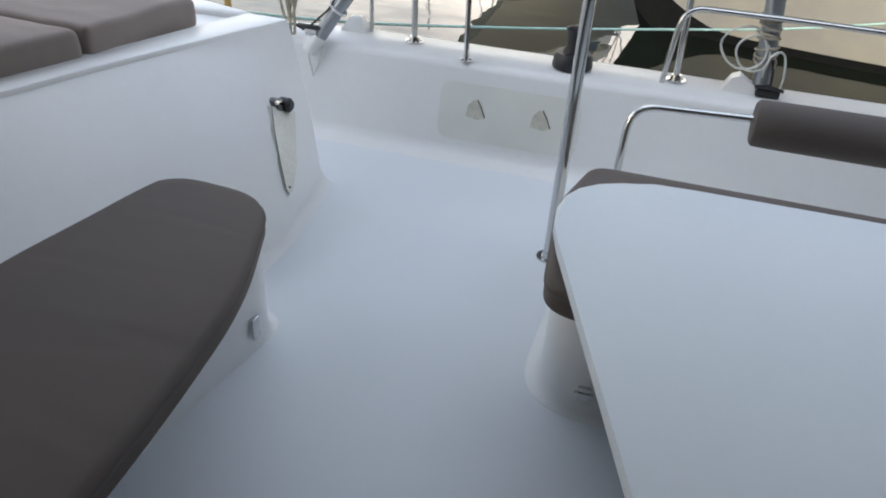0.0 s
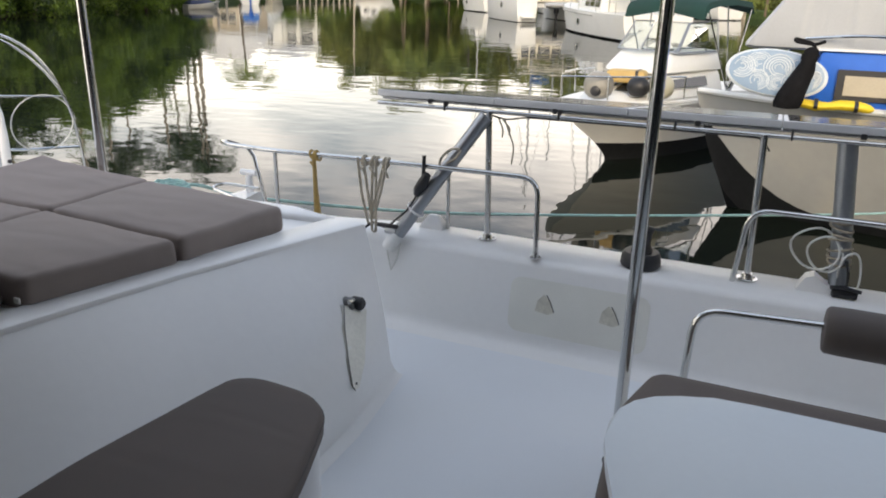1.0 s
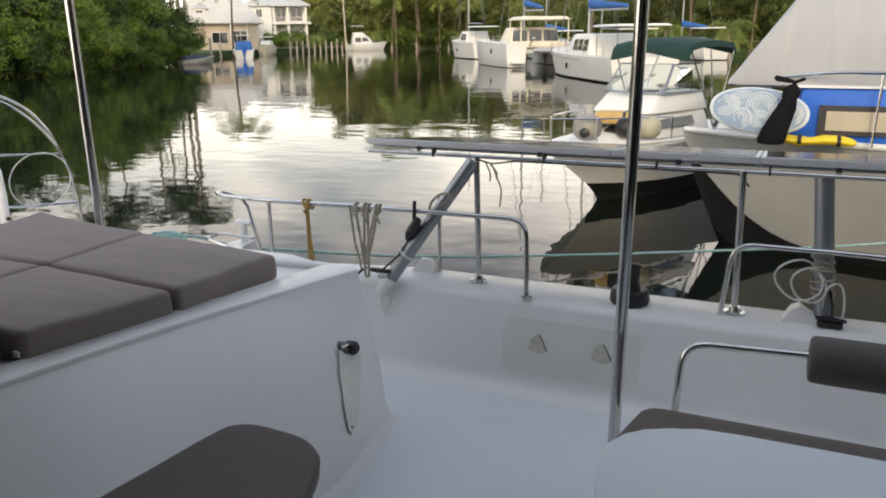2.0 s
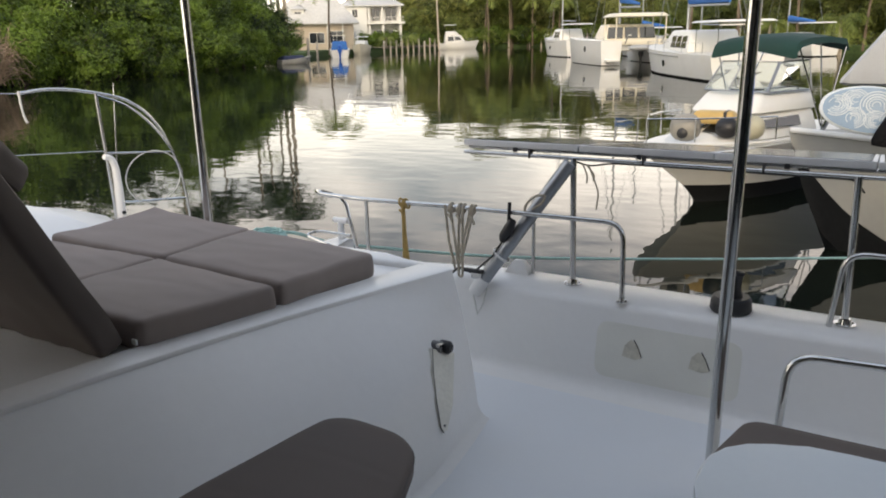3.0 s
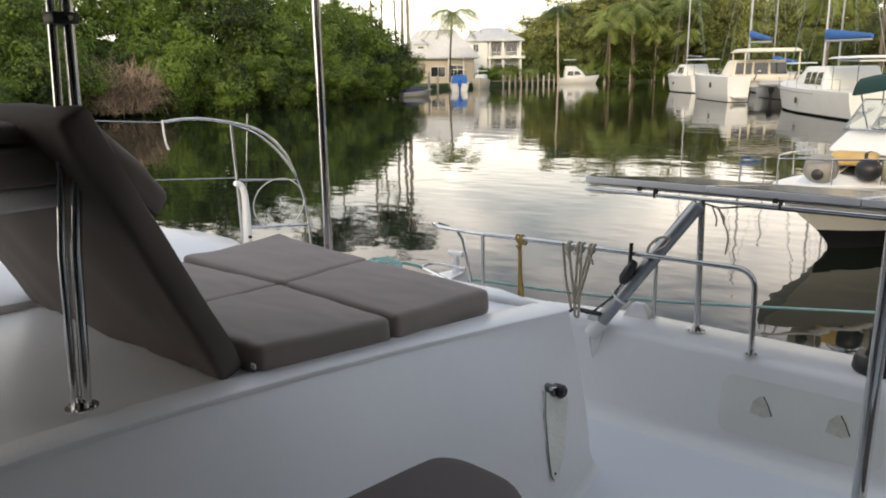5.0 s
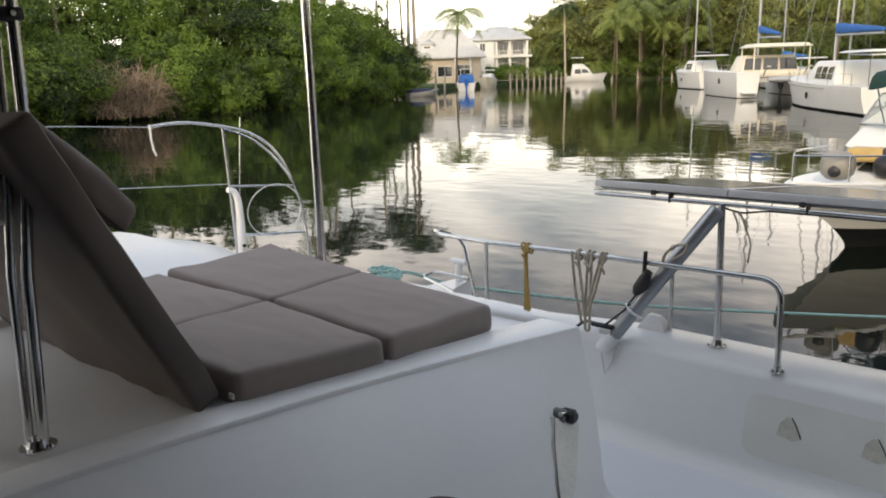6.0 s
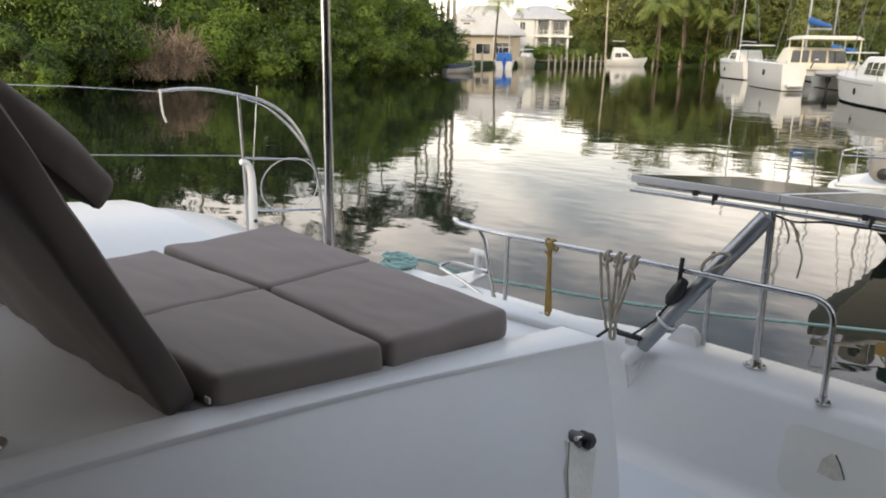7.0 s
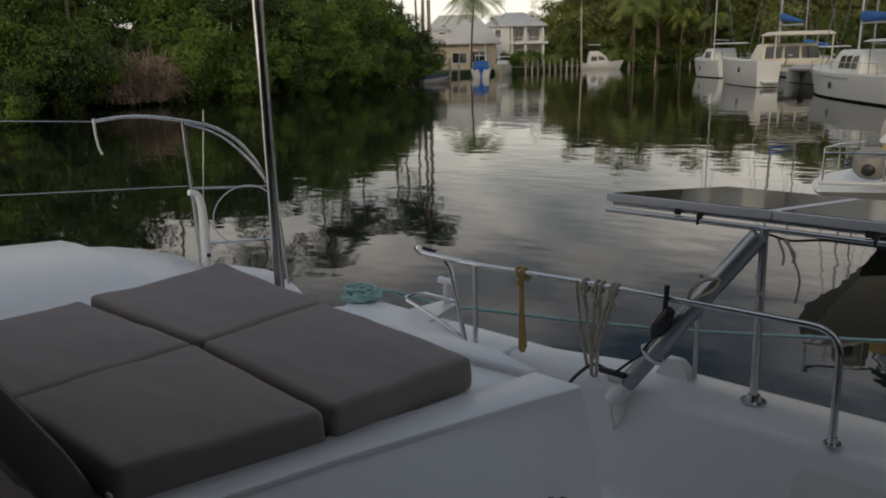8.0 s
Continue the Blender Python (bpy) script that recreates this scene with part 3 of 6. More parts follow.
for x, y0, y in ((-0.328, 2.05, 2.83), (-3.27, 0.90, 3.07)):
    solo("trim_roof_beam", new_box((x - 0.03, y0, 2.425), (x + 0.03, y, 2.48), 0.01), GELCOAT, "slim roof beam reaching aft to a pole", "beam", kind="structure")
# out of view; glazed dark to stop light bouncing onto plinth and poles
bm = new_box((-3.75, -1.8, -0.1), (3.4, -1.6, 2.42))
solo("wall_forward", bm, TINT, "unseen saloon bulkhead forward of the cockpit, glazed dark to cut bounce", "wall", kind="structure")
# screen added out of view to block light from this side
bm = new_box((2.7, -1.6, -0.1), (2.9, 3.5, 2.42), 0.03)
solo("wall_side", bm, TINT, "unseen dark side screen added to shade the cockpit", "wall", kind="structure")

# ---- cushions on the sunbed ----
G = "sunbed cushions"
CZ, CT = TOP - 0.025, 0.125
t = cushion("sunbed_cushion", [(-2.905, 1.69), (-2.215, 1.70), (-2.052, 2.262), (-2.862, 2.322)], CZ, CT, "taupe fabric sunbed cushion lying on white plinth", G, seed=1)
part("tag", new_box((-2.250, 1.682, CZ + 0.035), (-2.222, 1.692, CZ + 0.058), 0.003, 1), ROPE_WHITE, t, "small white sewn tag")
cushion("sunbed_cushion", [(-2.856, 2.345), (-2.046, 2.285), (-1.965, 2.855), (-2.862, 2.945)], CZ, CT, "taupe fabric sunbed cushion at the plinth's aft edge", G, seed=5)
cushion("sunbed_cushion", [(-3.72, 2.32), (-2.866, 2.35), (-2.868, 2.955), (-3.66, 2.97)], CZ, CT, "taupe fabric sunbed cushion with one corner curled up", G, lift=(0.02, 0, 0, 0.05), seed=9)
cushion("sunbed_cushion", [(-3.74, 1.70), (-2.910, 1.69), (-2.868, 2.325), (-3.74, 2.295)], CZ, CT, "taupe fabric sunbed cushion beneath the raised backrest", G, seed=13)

# raised backrest: a hinged board with a thick cushion, leaning forward
t = thing("backrest", (-3.1, 1.62, TOP), "raised taupe sunbed backrest propped up on its hinge", "backrest")
slope = Matrix.Translation((0, 1.665, TOP + 0.01)) @ Matrix.Rotation(radians(116), 4, "X")
bm, line = cushion_mesh([(-3.95, 0.0), (-2.275, 0.0), (-2.275, 1.12), (-3.95, 1.12)], -0.02, 0.11, n=40, seed=21)


def ruffle(b, size, amount):
    """Loose cloth: slow folds across a cover."""
    for v in b.verts:
        v.co.z += amount * noise.noise(Vector((v.co.x * size, v.co.y * size * 0.55, 3.1))) + amount * 0.4 * noise.noise(Vector((v.co.x * size * 2.7, v.co.y * size * 1.4, 8.2)))
        v.co.x += amount * 0.7 * noise.noise(Vector((v.co.y * size, v.co.z * 9, 5.5)))


ruffle(bm, 4.0, 0.020)
bmesh.ops.transform(bm, matrix=slope, verts=bm.verts)
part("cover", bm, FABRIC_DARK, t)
for u in (0.02, 1.06):
    part("hem", new_tube([slope @ Vector((x, u, -0.026 + 0.004 * math.sin(x * 9))) for x in (-3.9 + 0.1 * i for i in range(16))], 0.006, 6), PIPING, t, "stitched hem of the cover")
# bolster pillow against its aft side
pb = cushion_mesh([(-3.45, 0.52), (-2.62, 0.52), (-2.62, 1.04), (-3.45, 1.04)], 0.0, 0.115, r=0.055, puff=0.05, seed=27)[0]
ruffle(pb, 5.0, 0.022)
bmesh.ops.transform(pb, matrix=slope @ Matrix.Translation((0, 0, -0.02)) @ Matrix.Rotation(radians(180), 4, "Y") @ Matrix.Translation((6.07, 0, 0)) @ Matrix.Translation((0, 1.04, 0)) @ Matrix.Rotation(radians(-17), 4, "X") @ Matrix.Translation((0, -1.04, 0)), verts=pb.verts)
t = thing("pillow", (-3.0, 1.36, 1.5), "dark taupe pillow leaning against the raised backrest", "pillow")
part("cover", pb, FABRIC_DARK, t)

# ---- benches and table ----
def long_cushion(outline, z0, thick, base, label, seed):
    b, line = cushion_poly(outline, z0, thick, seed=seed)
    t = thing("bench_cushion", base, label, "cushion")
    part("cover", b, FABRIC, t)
    b = bmesh.new()
    tube(b, line + [line[0]], 0.0045, 6, caps=False)
    part("piping", b, PIPING, t)
    return t


def bench(outline, h, base, label):
    t = thing("bench", base, label, "bench")
    pts = [Vector((x, y, 0)) for x, y in outline]
    mid = sum(pts, Vector()) / len(pts)
    rings = [[p + (p - mid).normalized() * off + Vector((0, 0, z)) for p in pts] for z, off in ((-0.02, 0.05), (0.002, 0.05), (0.008, 0.028), (0.022, 0.011), (0.05, 0.001), (0.12, 0.0), (h - 0.03, 0.0), (h - 0.008, -0.006), (h, -0.022))]
    part("base", loft(bmesh.new(), rings), GELCOAT, t)
    return t


long_cushion(smooth_outline([(-1.78, -0.4, 0.1), (-0.93, -0.4, 0.1), (-0.955, 0.95, 0.3), (-1.03, 1.55, 0.2), (-1.22, 2.06, 0.16), (-1.63, 2.085, 0.16), (-1.71, 1.45, 0.1)]), 0.388, 0.078, (-1.35, 0.8, 0.388), "long taupe bench cushion with rounded end and faint wrinkles", 31)
b1 = bench(smooth_outline([(-2.0, -1.55, 0.05), (-1.30, -1.55, 0.05), (-1.28, 1.1, 0.3), (-1.15, 1.98, 0.16), (-1.75, 1.98, 0.1)]), 0.385, (-1.6, 0.8, 0.0), "white moulded bench beside the sunbed wall")
part("drain_cover", new_box((-1.168, 1.79, 0.06), (-1.158, 1.83, 0.14), 0.004), STEEL, b1, "small oval chrome drain cover")
b = new_box((-1.272, 1.19, 0.30), (-1.235, 1.24, 0.345), 0.006)
box(b, (-1.265, 1.175, 0.315), (-1.225, 1.255, 0.33), 0.004)
part("hinge", b, STEEL, b1, "small steel hinge")

t = thing("table", (0.8, 1.8, 0.0), "pale glossy cockpit table with rounded corners", "table")
outline = smooth_outline([(-0.40, 2.41, 0.52), (0.34, 0.2, 0.15), (1.9, 0.2, 0.15), (1.9, 2.42, 0.2)], 0.12)
part("tabletop", prism(bmesh.new(), outline, 0.552, 0.592, 0.014, 4), TABLE, t)
part("pedestal", new_tube([(0.75, 1.7, 0.0), (0.75, 1.7, 0.552)], 0.06, 20), ALU, t)

long_cushion(smooth_outline([(-0.25, 1.86, 0.12), (2.4, 1.86, 0.1), (2.4, 2.775, 0.1), (-0.235, 2.77, 0.06), (-0.305, 2.45, 0.12)]), 0.37, 0.088, (1.0, 2.5, 0.37), "taupe cushion on the aft bench behind the table", 41)
b2 = bench(smooth_outline([(-0.25, 1.88, 0.24), (2.6, 1.88, 0.05), (2.6, 2.95, 0.05), (-0.22, 2.95, 0.12)]), 0.366, (1.0, 2.4, 0.0), "white moulded aft bench under the table")
b = new_box((-0.10, 1.868, 0.08), (-0.06, 1.882, 0.13), 0.004)
box(b, (-0.11, 1.862, 0.098), (-0.05, 1.876, 0.112), 0.003)
part("latch", b, STEEL, b2, "small steel latch")
t = thing("bench_rail", (0.0, 3.08, 0.25), "bent stainless back rail with a padded bolster", "rail")
bm = new_tube([(-0.15, 3.0, 0.0), (-0.135, 3.10, 0.60), (0.5, 3.12, 0.62), (2.4, 3.12, 0.62)], 0.0155, 12, bend=0.11)
part("tube", bm, STEEL, t)
bm = bmesh.new()
loft(bm, [[(x, 3.12 + r * math.cos(a), 0.60 + r * math.sin(a)) for a in (2 * math.pi * k / 20 for k in range(20))] for x, r in ((0.335, 0.06), (0.338, 0.082), (0.35, 0.092), (0.4, 0.094), (1.2, 0.095), (2.3, 0.094))])
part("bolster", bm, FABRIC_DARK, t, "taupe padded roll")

# ---- poles ----
def pole(name, pts, r, label, base=None, foot=0.05):
    t = thing(name, pts[0], label, "pole")
    part("tube", new_tube(pts, r, 16), STEEL, t)
    if base:
        part("foot_plate", flange(bmesh.new(), *pts[0], foot), STEEL, t)
    return t
pole("roof_pole", [(-0.345, 2.785, 0.0), (-0.328, 2.785, 2.42)], 0.0235, "polished stainless roof pole beside the table", True)
pole("roof_pole", [(-3.27, 3.02, TOP - 0.02), (-3.27, 3.02, 2.42)], 0.024, "polished stainless roof pole behind the sunbed", True)

t = thing("helm_stand", (-2.45, 1.135, TOP), "stainless double tube frame carrying the helm seat", "frame")
part("tube", new_tube([(-2.442, 1.142, TOP), (-2.435, 1.172, 1.3), (-2.42, 1.222, 1.75), (-2.412, 1.245, 2.42)], 0.018, 14), STEEL, t)
part("tube", new_tube([(-2.462, 1.112, TOP), (-2.458, 1.136, 1.3), (-2.450, 1.182, 1.75), (-2.440, 1.212, 2.42)], 0.014, 14), STEEL, t)
part("foot_plate", flange(bmesh.new(), -2.450, 1.130, TOP, 0.055), STEEL, t)

# ---- rails, solar panel, davits ----
RZ = 0.9
t = thing("push_rail", (-1.9, 3.7, 0.5), "low stainless stern rail with rope coils hung on it", "rail")
part("top_rail", new_tube([(-3.0, 3.80, 0.87), (-3.06, 3.74, 0.90), (-2.95, 3.66, 0.905), (-2.6, 3.655, RZ), (-2.0, 3.71, RZ), (-1.02, 3.74, RZ), (-1.0, 3.70, 0.49)], 0.0135, 12, bend=0.10), STEEL, t)
for x, y, dx in ((-2.66, 3.66, -0.09), (-2.59, 3.65, 0.0)):
    part("post", new_tube([(x, y, 0.48), (x + dx, y, RZ - 0.05 * (dx != 0)), (x + dx * 1.5, y, RZ)], 0.012, 10), STEEL, t)
part("end_grip", new_tube([(-2.985, 3.815, 0.862), (-3.035, 3.765, 0.887)], 0.019, 10), BLACK, t, "black rubber end")
part("foot_plate", flange(bmesh.new(), -1.0, 3.70, 0.484, 0.03), STEEL, t)
pole("rail_post", [(-1.61, 3.94, 0.48), (-1.61, 3.94, 0.95)], 0.011, "short stainless rail post at the transom")

t = thing("push_rail", (0.3, 3.8, 0.46), "low stainless stern rail beside the davit", "rail")
part("top_rail", new_tube([(-0.035, 3.82, 0.47), (0.0, 3.83, 0.85), (0.5, 3.83, 0.85), (2.6, 3.83, 0.83)], 0.0135, 12, bend=0.10), STEEL, t)

t = thing("solar_panel_rack", (-0.3, 3.9, 0.49), "framed solar panels on stainless posts over the transom", "solar panel")
part("post", new_tube([(-1.335, 3.867, 0.49), (-1.35, 3.87, 1.20)], 0.0165, 14), STEEL, t)
part("foot_plate", flange(bmesh.new(), -1.335, 3.867, 0.488, 0.05), STEEL, t)
part("post", new_tube([(0.03, 3.87, 0.49), (0.01, 3.87, 1.20)], 0.0165, 14), STEEL, t)
part("foot_plate", flange(bmesh.new(), 0.03, 3.87, 0.488, 0.05), STEEL, t)
part("cross_tube", new_tube([(-2.03, 3.885, 1.195), (2.6, 3.885, 1.195)], 0.011, 12), STEEL, t)
part("cross_tube", new_tube([(-2.01, 3.91, 1.221), (2.6, 3.91, 1.221)], 0.008, 12), STEEL, t)
part("cross_tube", new_tube([(-2.03, 4.95, 1.065), (2.6, 4.95, 1.065)], 0.012, 12), STEEL, t)
slant = Matrix.Translation((0, 3.885, 1.232)) @ Matrix.Rotation(radians(-6.9), 4, "X")
for k in range(6):
    x0 = -2.035 + 0.705 * k
    f = part("panel_frame", new_box((x0, 0, 0), (x0 + 0.70, 1.42, 0.036), 0.003, 1, m=slant), PANEL_FRAME, t)
    part("solar_glass", new_box((x0 + 0.022, 0.022, 0.0345), (x0 + 0.678, 1.398, 0.0385), m=slant), SOLAR, f, "dark glossy solar cells")
    part("clamp", new_box((x0 + 0.32, -0.008, -0.022), (x0 + 0.345, 0.006, 0.004), 0.002, 1, m=slant), BLACK, t)
# clips and cables under the panels
for x in (-1.62, -0.98, -0.4, 0.12, 0.7):
    part("clip", new_box((x, 3.870, 1.180), (x + 0.010, 3.92, 1.228), 0.003, 1), BLACK, t)
part("cable", new_tube([(-1.35, 3.90, 1.175), (-1.27, 3.90, 1.155), (-1.15, 3.90, 1.178), (-0.6, 3.90, 1.180), (0.0, 3.90, 1.178), (0.04, 3.895, 1.12)], 0.005, 6, bend=0.04), BLACK, t, "black cable")


def davit(name, pts, r, label):
    t = thing(name, pts[0], label, "davit")
    part("arm", new_tube(pts, r, 18), ALU, t)
    return t
d = davit("davit", [(-1.807, 3.66, 0.4845), (-1.60, 3.755, 0.812), (-1.36, 3.85, 1.175)], 0.038, "grey aluminium dinghy davit arm slanting over the transom")
part("end_cap", new_tube([(-1.792, 3.664, 0.508), (-1.818, 3.654, 0.468), (-1.836, 3.647, 0.440), (-1.846, 3.643, 0.424)], 0.043, 16, 0.037), GELCOAT, d, "white plastic end cap")
part("cleat", new_box((-1.905, 3.62, 0.545), (-1.78, 3.65, 0.57), 0.01), BLACK, d, "black cam cleat")
part("bracket", new_box((-1.86, 3.625, 0.51), (-1.79, 3.68, 0.555), 0.01), STEEL, d)
b = loft(bmesh.new(), [[(x + r * math.cos(a) * 0.8, 3.70 + r * math.sin(a), z - r * math.cos(a) * 0.5) for a in (2 * math.pi * j / 12 for j in range(12))] for x, z, r in ((-1.70, 0.735, 0.015), (-1.685, 0.765, 0.030), (-1.655, 0.81, 0.034), (-1.63, 0.86, 0.022))])
tube(b, [(-1.655, 3.70, 0.85), (-1.65, 3.70, 0.96)], 0.011, 8)
part("block", b, BLACK, d, "black jamming block")
part("fall", new_tube([(-1.82, 3.625, 0.57), (-1.74, 3.67, 0.65), (-1.68, 3.70, 0.755)], 0.006, 6), BLACK, d, "dark rope fall")
part("strap", new_tube([(-1.703 + 0.040 * math.cos(a), 3.708 + 0.042 * math.sin(a), 0.650 - 0.03 * math.cos(a)) for a in (2 * math.pi * j / 16 for j in range(17))], 0.007, 6), GELCOAT, d)
part("lanyard", new_tube([(-1.845, 3.65, 0.46), (-1.845, 3.635, 0.40), (-1.818, 3.628, 0.30), (-1.785, 3.635, 0.37), (-1.768, 3.65, 0.46)], 0.005, 6), ROPE_WHITE, d, "thin white lanyard")
part("tackle", new_tube([(-1.575, 3.735, 0.90), (-1.565, 3.72, 0.95), (-1.515, 3.73, 1.005), (-1.455, 3.745, 1.01), (-1.47, 3.735, 0.965), (-1.53, 3.73, 0.925)], 0.008, 6, bend=0.03), ROPE_GREY, d)
for k, (dx, dz) in enumerate(((0.06, 0.10), (0.10, 0.085), (0.125, 0.24))):
    part("cord", new_tube([(-1.33 + dx * 0.5, 3.88, 1.165), (-1.33 + dx, 3.875, 1.165 - dz * 0.6), (-1.33 + dx * 0.9, 3.88, 1.165 - dz)], 0.0045, 6, bend=0.03), ROPE_GREY, d)
part("foot", loft(bmesh.new(), [[(-1.70 + dx * k, 3.94 + dy * k, z) for dx, dy in ((-0.07, -0.05), (0.08, -0.05), (0.08, 0.05), (-0.07, 0.05))] for z, k in ((0.486, 1.0), (0.50, 0.92), (0.555, 0.45), (0.56, 0.3))]), GELCOAT, d, "white moulded davit foot")
d = davit("davit", [(0.435, 3.88, 0.46), (0.39, 3.90, 0.9), (0.36, 3.93, 1.185)], 0.044, "upright aluminium davit wrapped with ropes")
part("foot", loft(bmesh.new(), [[(x, 3.88 + dy, z) for dy, z in ((-0.05, 0.484), (0.05, 0.484), (0.04, h), (-0.04, h))] for x, h in ((0.25, 0.49), (0.285, 0.55), (0.32, 0.565), (0.37, 0.53), (0.47, 0.50))]), GELCOAT, d, "white moulded davit foot")
rg = random.Random(9)
for cx, cz, rx, rz in ((0.30, 0.70, 0.10, 0.10), (0.345, 0.68, 0.075, 0.085), (0.46, 0.60, 0.05, 0.10)):
    b = new_tube([(cx + rx * math.cos(a) * (1 + 0.1 * math.sin(2 * a + cx * 9)), 3.835 + 0.02 * math.sin(2 * a), cz + rz * math.sin(a)) for a in (2 * math.pi * j / 22 for j in range(23))], 0.0055, 6)
    part("rope_loop", b, ROPE_WHITE, d, "thin pale rope loop")
b = bmesh.new()
for k in range(7):
    z = 0.64 + 0.032 * k + rg.uniform(-0.008, 0.008)
    tube(b, [(0.417 - 0.1 * (z - 0.6) + 0.050 * math.cos(a), 3.888 + 0.050 * math.sin(a), z + 0.012 * math.sin(a + k)) for a in (2 * math.pi * j / 14 for j in range(15))], 0.006, 6)
part("rope_wrap", b, ROPE_GREY, d, "grey rope turns")
b = new_box((0.40, 3.80, 0.488), (0.51, 3.835, 0.525), 0.008)
tube(b, [(0.39, 3.80, 0.535), (0.44, 3.795, 0.545), (0.52, 3.80, 0.53)], 0.009, 8)
tube(b, [(0.46, 3.82, 0.52), (0.455, 3.83, 0.60), (0.44, 3.84, 0.66)], 0.007, 6)
part("cleat", b, BLACK, d)

# far push rail
t = thing("pulpit_rail", (-4.92, 3.6, 0.6), "stainless stern pulpit of the far hull", "rail")
part("post", new_tube([(-4.92, 3.594, 0.50), (-4.92, 3.578, 1.12), (-4.92, 3.566, 1.50)], 0.0115, 12), STEEL, t)
part("top_rail", new_tube([(-4.92, 2.985, 1.538), (-4.92, 3.165, 1.554), (-4.92, 3.336, 1.544), (-4.92, 3.566, 1.502), (-4.92, 3.79, 1.447), (-4.92, 3.978, 1.33), (-4.92, 4.135, 1.129), (-4.92, 4.246, 0.827), (-4.92, 4.285, 0.543), (-4.92, 4.30, 0.22)], 0.0115, 12, bend=0.1), STEEL, t)
part("mid_rail", new_tube([(-4.92, 3.58, 1.057), (-4.92, 4.174, 0.985)], 0.009, 10), STEEL, t)
# ring hoop, inner stay and white fitting on the pulpit
R = t
part("hoop", new_tube([(-4.915, 3.975 + 0.262 * math.cos(a), 0.815 + 0.205 * math.sin(a)) for a in (2 * math.pi * k / 28 for k in range(29))], 0.0042, 8), ROPE_WHITE, R, "white ring hoop")
part("inner_rail", new_tube([(-4.915, 3.567, 1.485), (-4.915, 3.816, 1.397), (-4.915, 4.011, 1.236), (-4.915, 4.171, 1.031), (-4.915, 4.262, 0.802)], 0.0085, 8, bend=0.15), STEEL, R)
part("low_rail", new_tube([(-4.92, 3.588, 0.69), (-4.92, 3.73, 0.655), (-4.92, 4.28, 0.585)], 0.009, 8, bend=0.08), STEEL, R)
part("stay", new_tube([(-4.915, 3.722, 1.559), (-4.915, 3.636, 0.80)], 0.005, 8), STEEL, R)
part("fairing", new_tube([(-4.90, 3.545, 1.035), (-4.90, 3.60, 1.025), (-4.90, 3.627, 0.95), (-4.90, 3.63, 0.80), (-4.90, 3.622, 0.52)], 0.020, 12, 0.034, bend=0.04), GELCOAT, R, "white hooked moulded foot")
part("bolt", new_tube([(-4.875, 3.622, 0.60), (-4.855, 3.622, 0.60)], 0.014, 8), BLACK, R)
part("lifeline", new_tube([(-4.92, 3.0, 1.538), (-4.92, 2.43, 1.585), (-4.95, 1.0, 1.66), (-4.95, -3.0, 1.78)], 0.003, 6), STEEL, R, "thin steel wire")
part("lifeline", new_tube([(-4.92, 3.565, 1.076), (-4.92, 2.365, 1.190), (-4.95, 1.0, 1.27), (-4.95, -3.0, 1.40)], 0.003, 6), STEEL, R, "thin steel wire")
part("lashing", new_tube([(-4.90, 2.985, 1.555), (-4.90, 2.985, 1.47), (-4.90, 2.994, 1.39), (-4.90, 3.01, 1.345)], 0.008, 8), ROPE_WHITE, R, "frayed white rope end")

# ---- fittings ----
t = thing("winch", (-0.48, 3.83, 0.487), "black covered winch on the coaming", "winch")
part("base", loft(bmesh.new(), [[(-0.48 + r * math.cos(a), 3.83 + r * math.sin(a), z) for a in (2 * math.pi * k / 24 for k in range(24))] for z, r in ((0.487, 0.095), (0.50, 0.102), (0.545, 0.098), (0.565, 0.085))]), BLACK, t)
part("drum", loft(bmesh.new(), [[(-0.48 + r * math.cos(a), 3.83 + r * math.sin(a), z) for a in (2 * math.pi * k / 20 for k in range(20))] for z, r in ((0.56, 0.055), (0.60, 0.042), (0.66, 0.045), (0.685, 0.055), (0.695, 0.03))]), BLACK, t)

t = thing("pump_handle", (-1.5, 2.7, 0.4), "recessed handle plate with black knob on the wall", "handle")
slant = [(-1.408, 2.498, 0.237), (-1.406, 2.516, 0.209), (-1.410, 2.551, 0.200), (-1.433, 2.642, 0.275), (-1.524, 2.821, 0.434), (-1.534, 2.763, 0.463), (-1.557, 2.683, 0.501), (-1.510, 2.612, 0.435), (-1.442, 2.527, 0.329)]
part("plate", slab_quad([(x - 0.02, y, z) for x, y, z in slant], (1, 0, 0.1), 0.031), mat("plate_cream", (0.74, 0.72, 0.64), 0.45), t, "cream tapering plate")
part("seam", new_tube([(-1.545, 2.683, 0.503), (-1.500, 2.611, 0.437), (-1.433, 2.526, 0.330), (-1.398, 2.496, 0.238), (-1.394, 2.512, 0.208)], 0.0017, 6), mat("seam_dark", (0.10, 0.09, 0.07), 0.8), t, "thin dark gap")
part("screw", new_tube([(-1.415, 2.535, 0.23), (-1.400, 2.535, 0.23)], 0.005, 8), BLACK, t)
part("knob", loft(bmesh.new(), [[(x, 2.765 + r * math.cos(a), 0.485 + r * math.sin(a)) for a in (2 * math.pi * j / 16 for j in range(16))] for x, r in ((-1.60, 0.020), (-1.555, 0.022), (-1.55, 0.030), (-1.508, 0.031), (-1.496, 0.020))]), BLACK, t)

part("bracket", loft(bmesh.new(), [[(x, 2.735 + r * math.cos(a), 0.490 + r * math.sin(a)) for a in (2 * math.pi * j / 14 for j in range(14))] for x, r in ((-1.58, 0.030), (-1.535, 0.030), (-1.525, 0.024))]), mat("knob_grey", (0.16, 0.16, 0.16), 0.4), t, "grey swivel bracket")
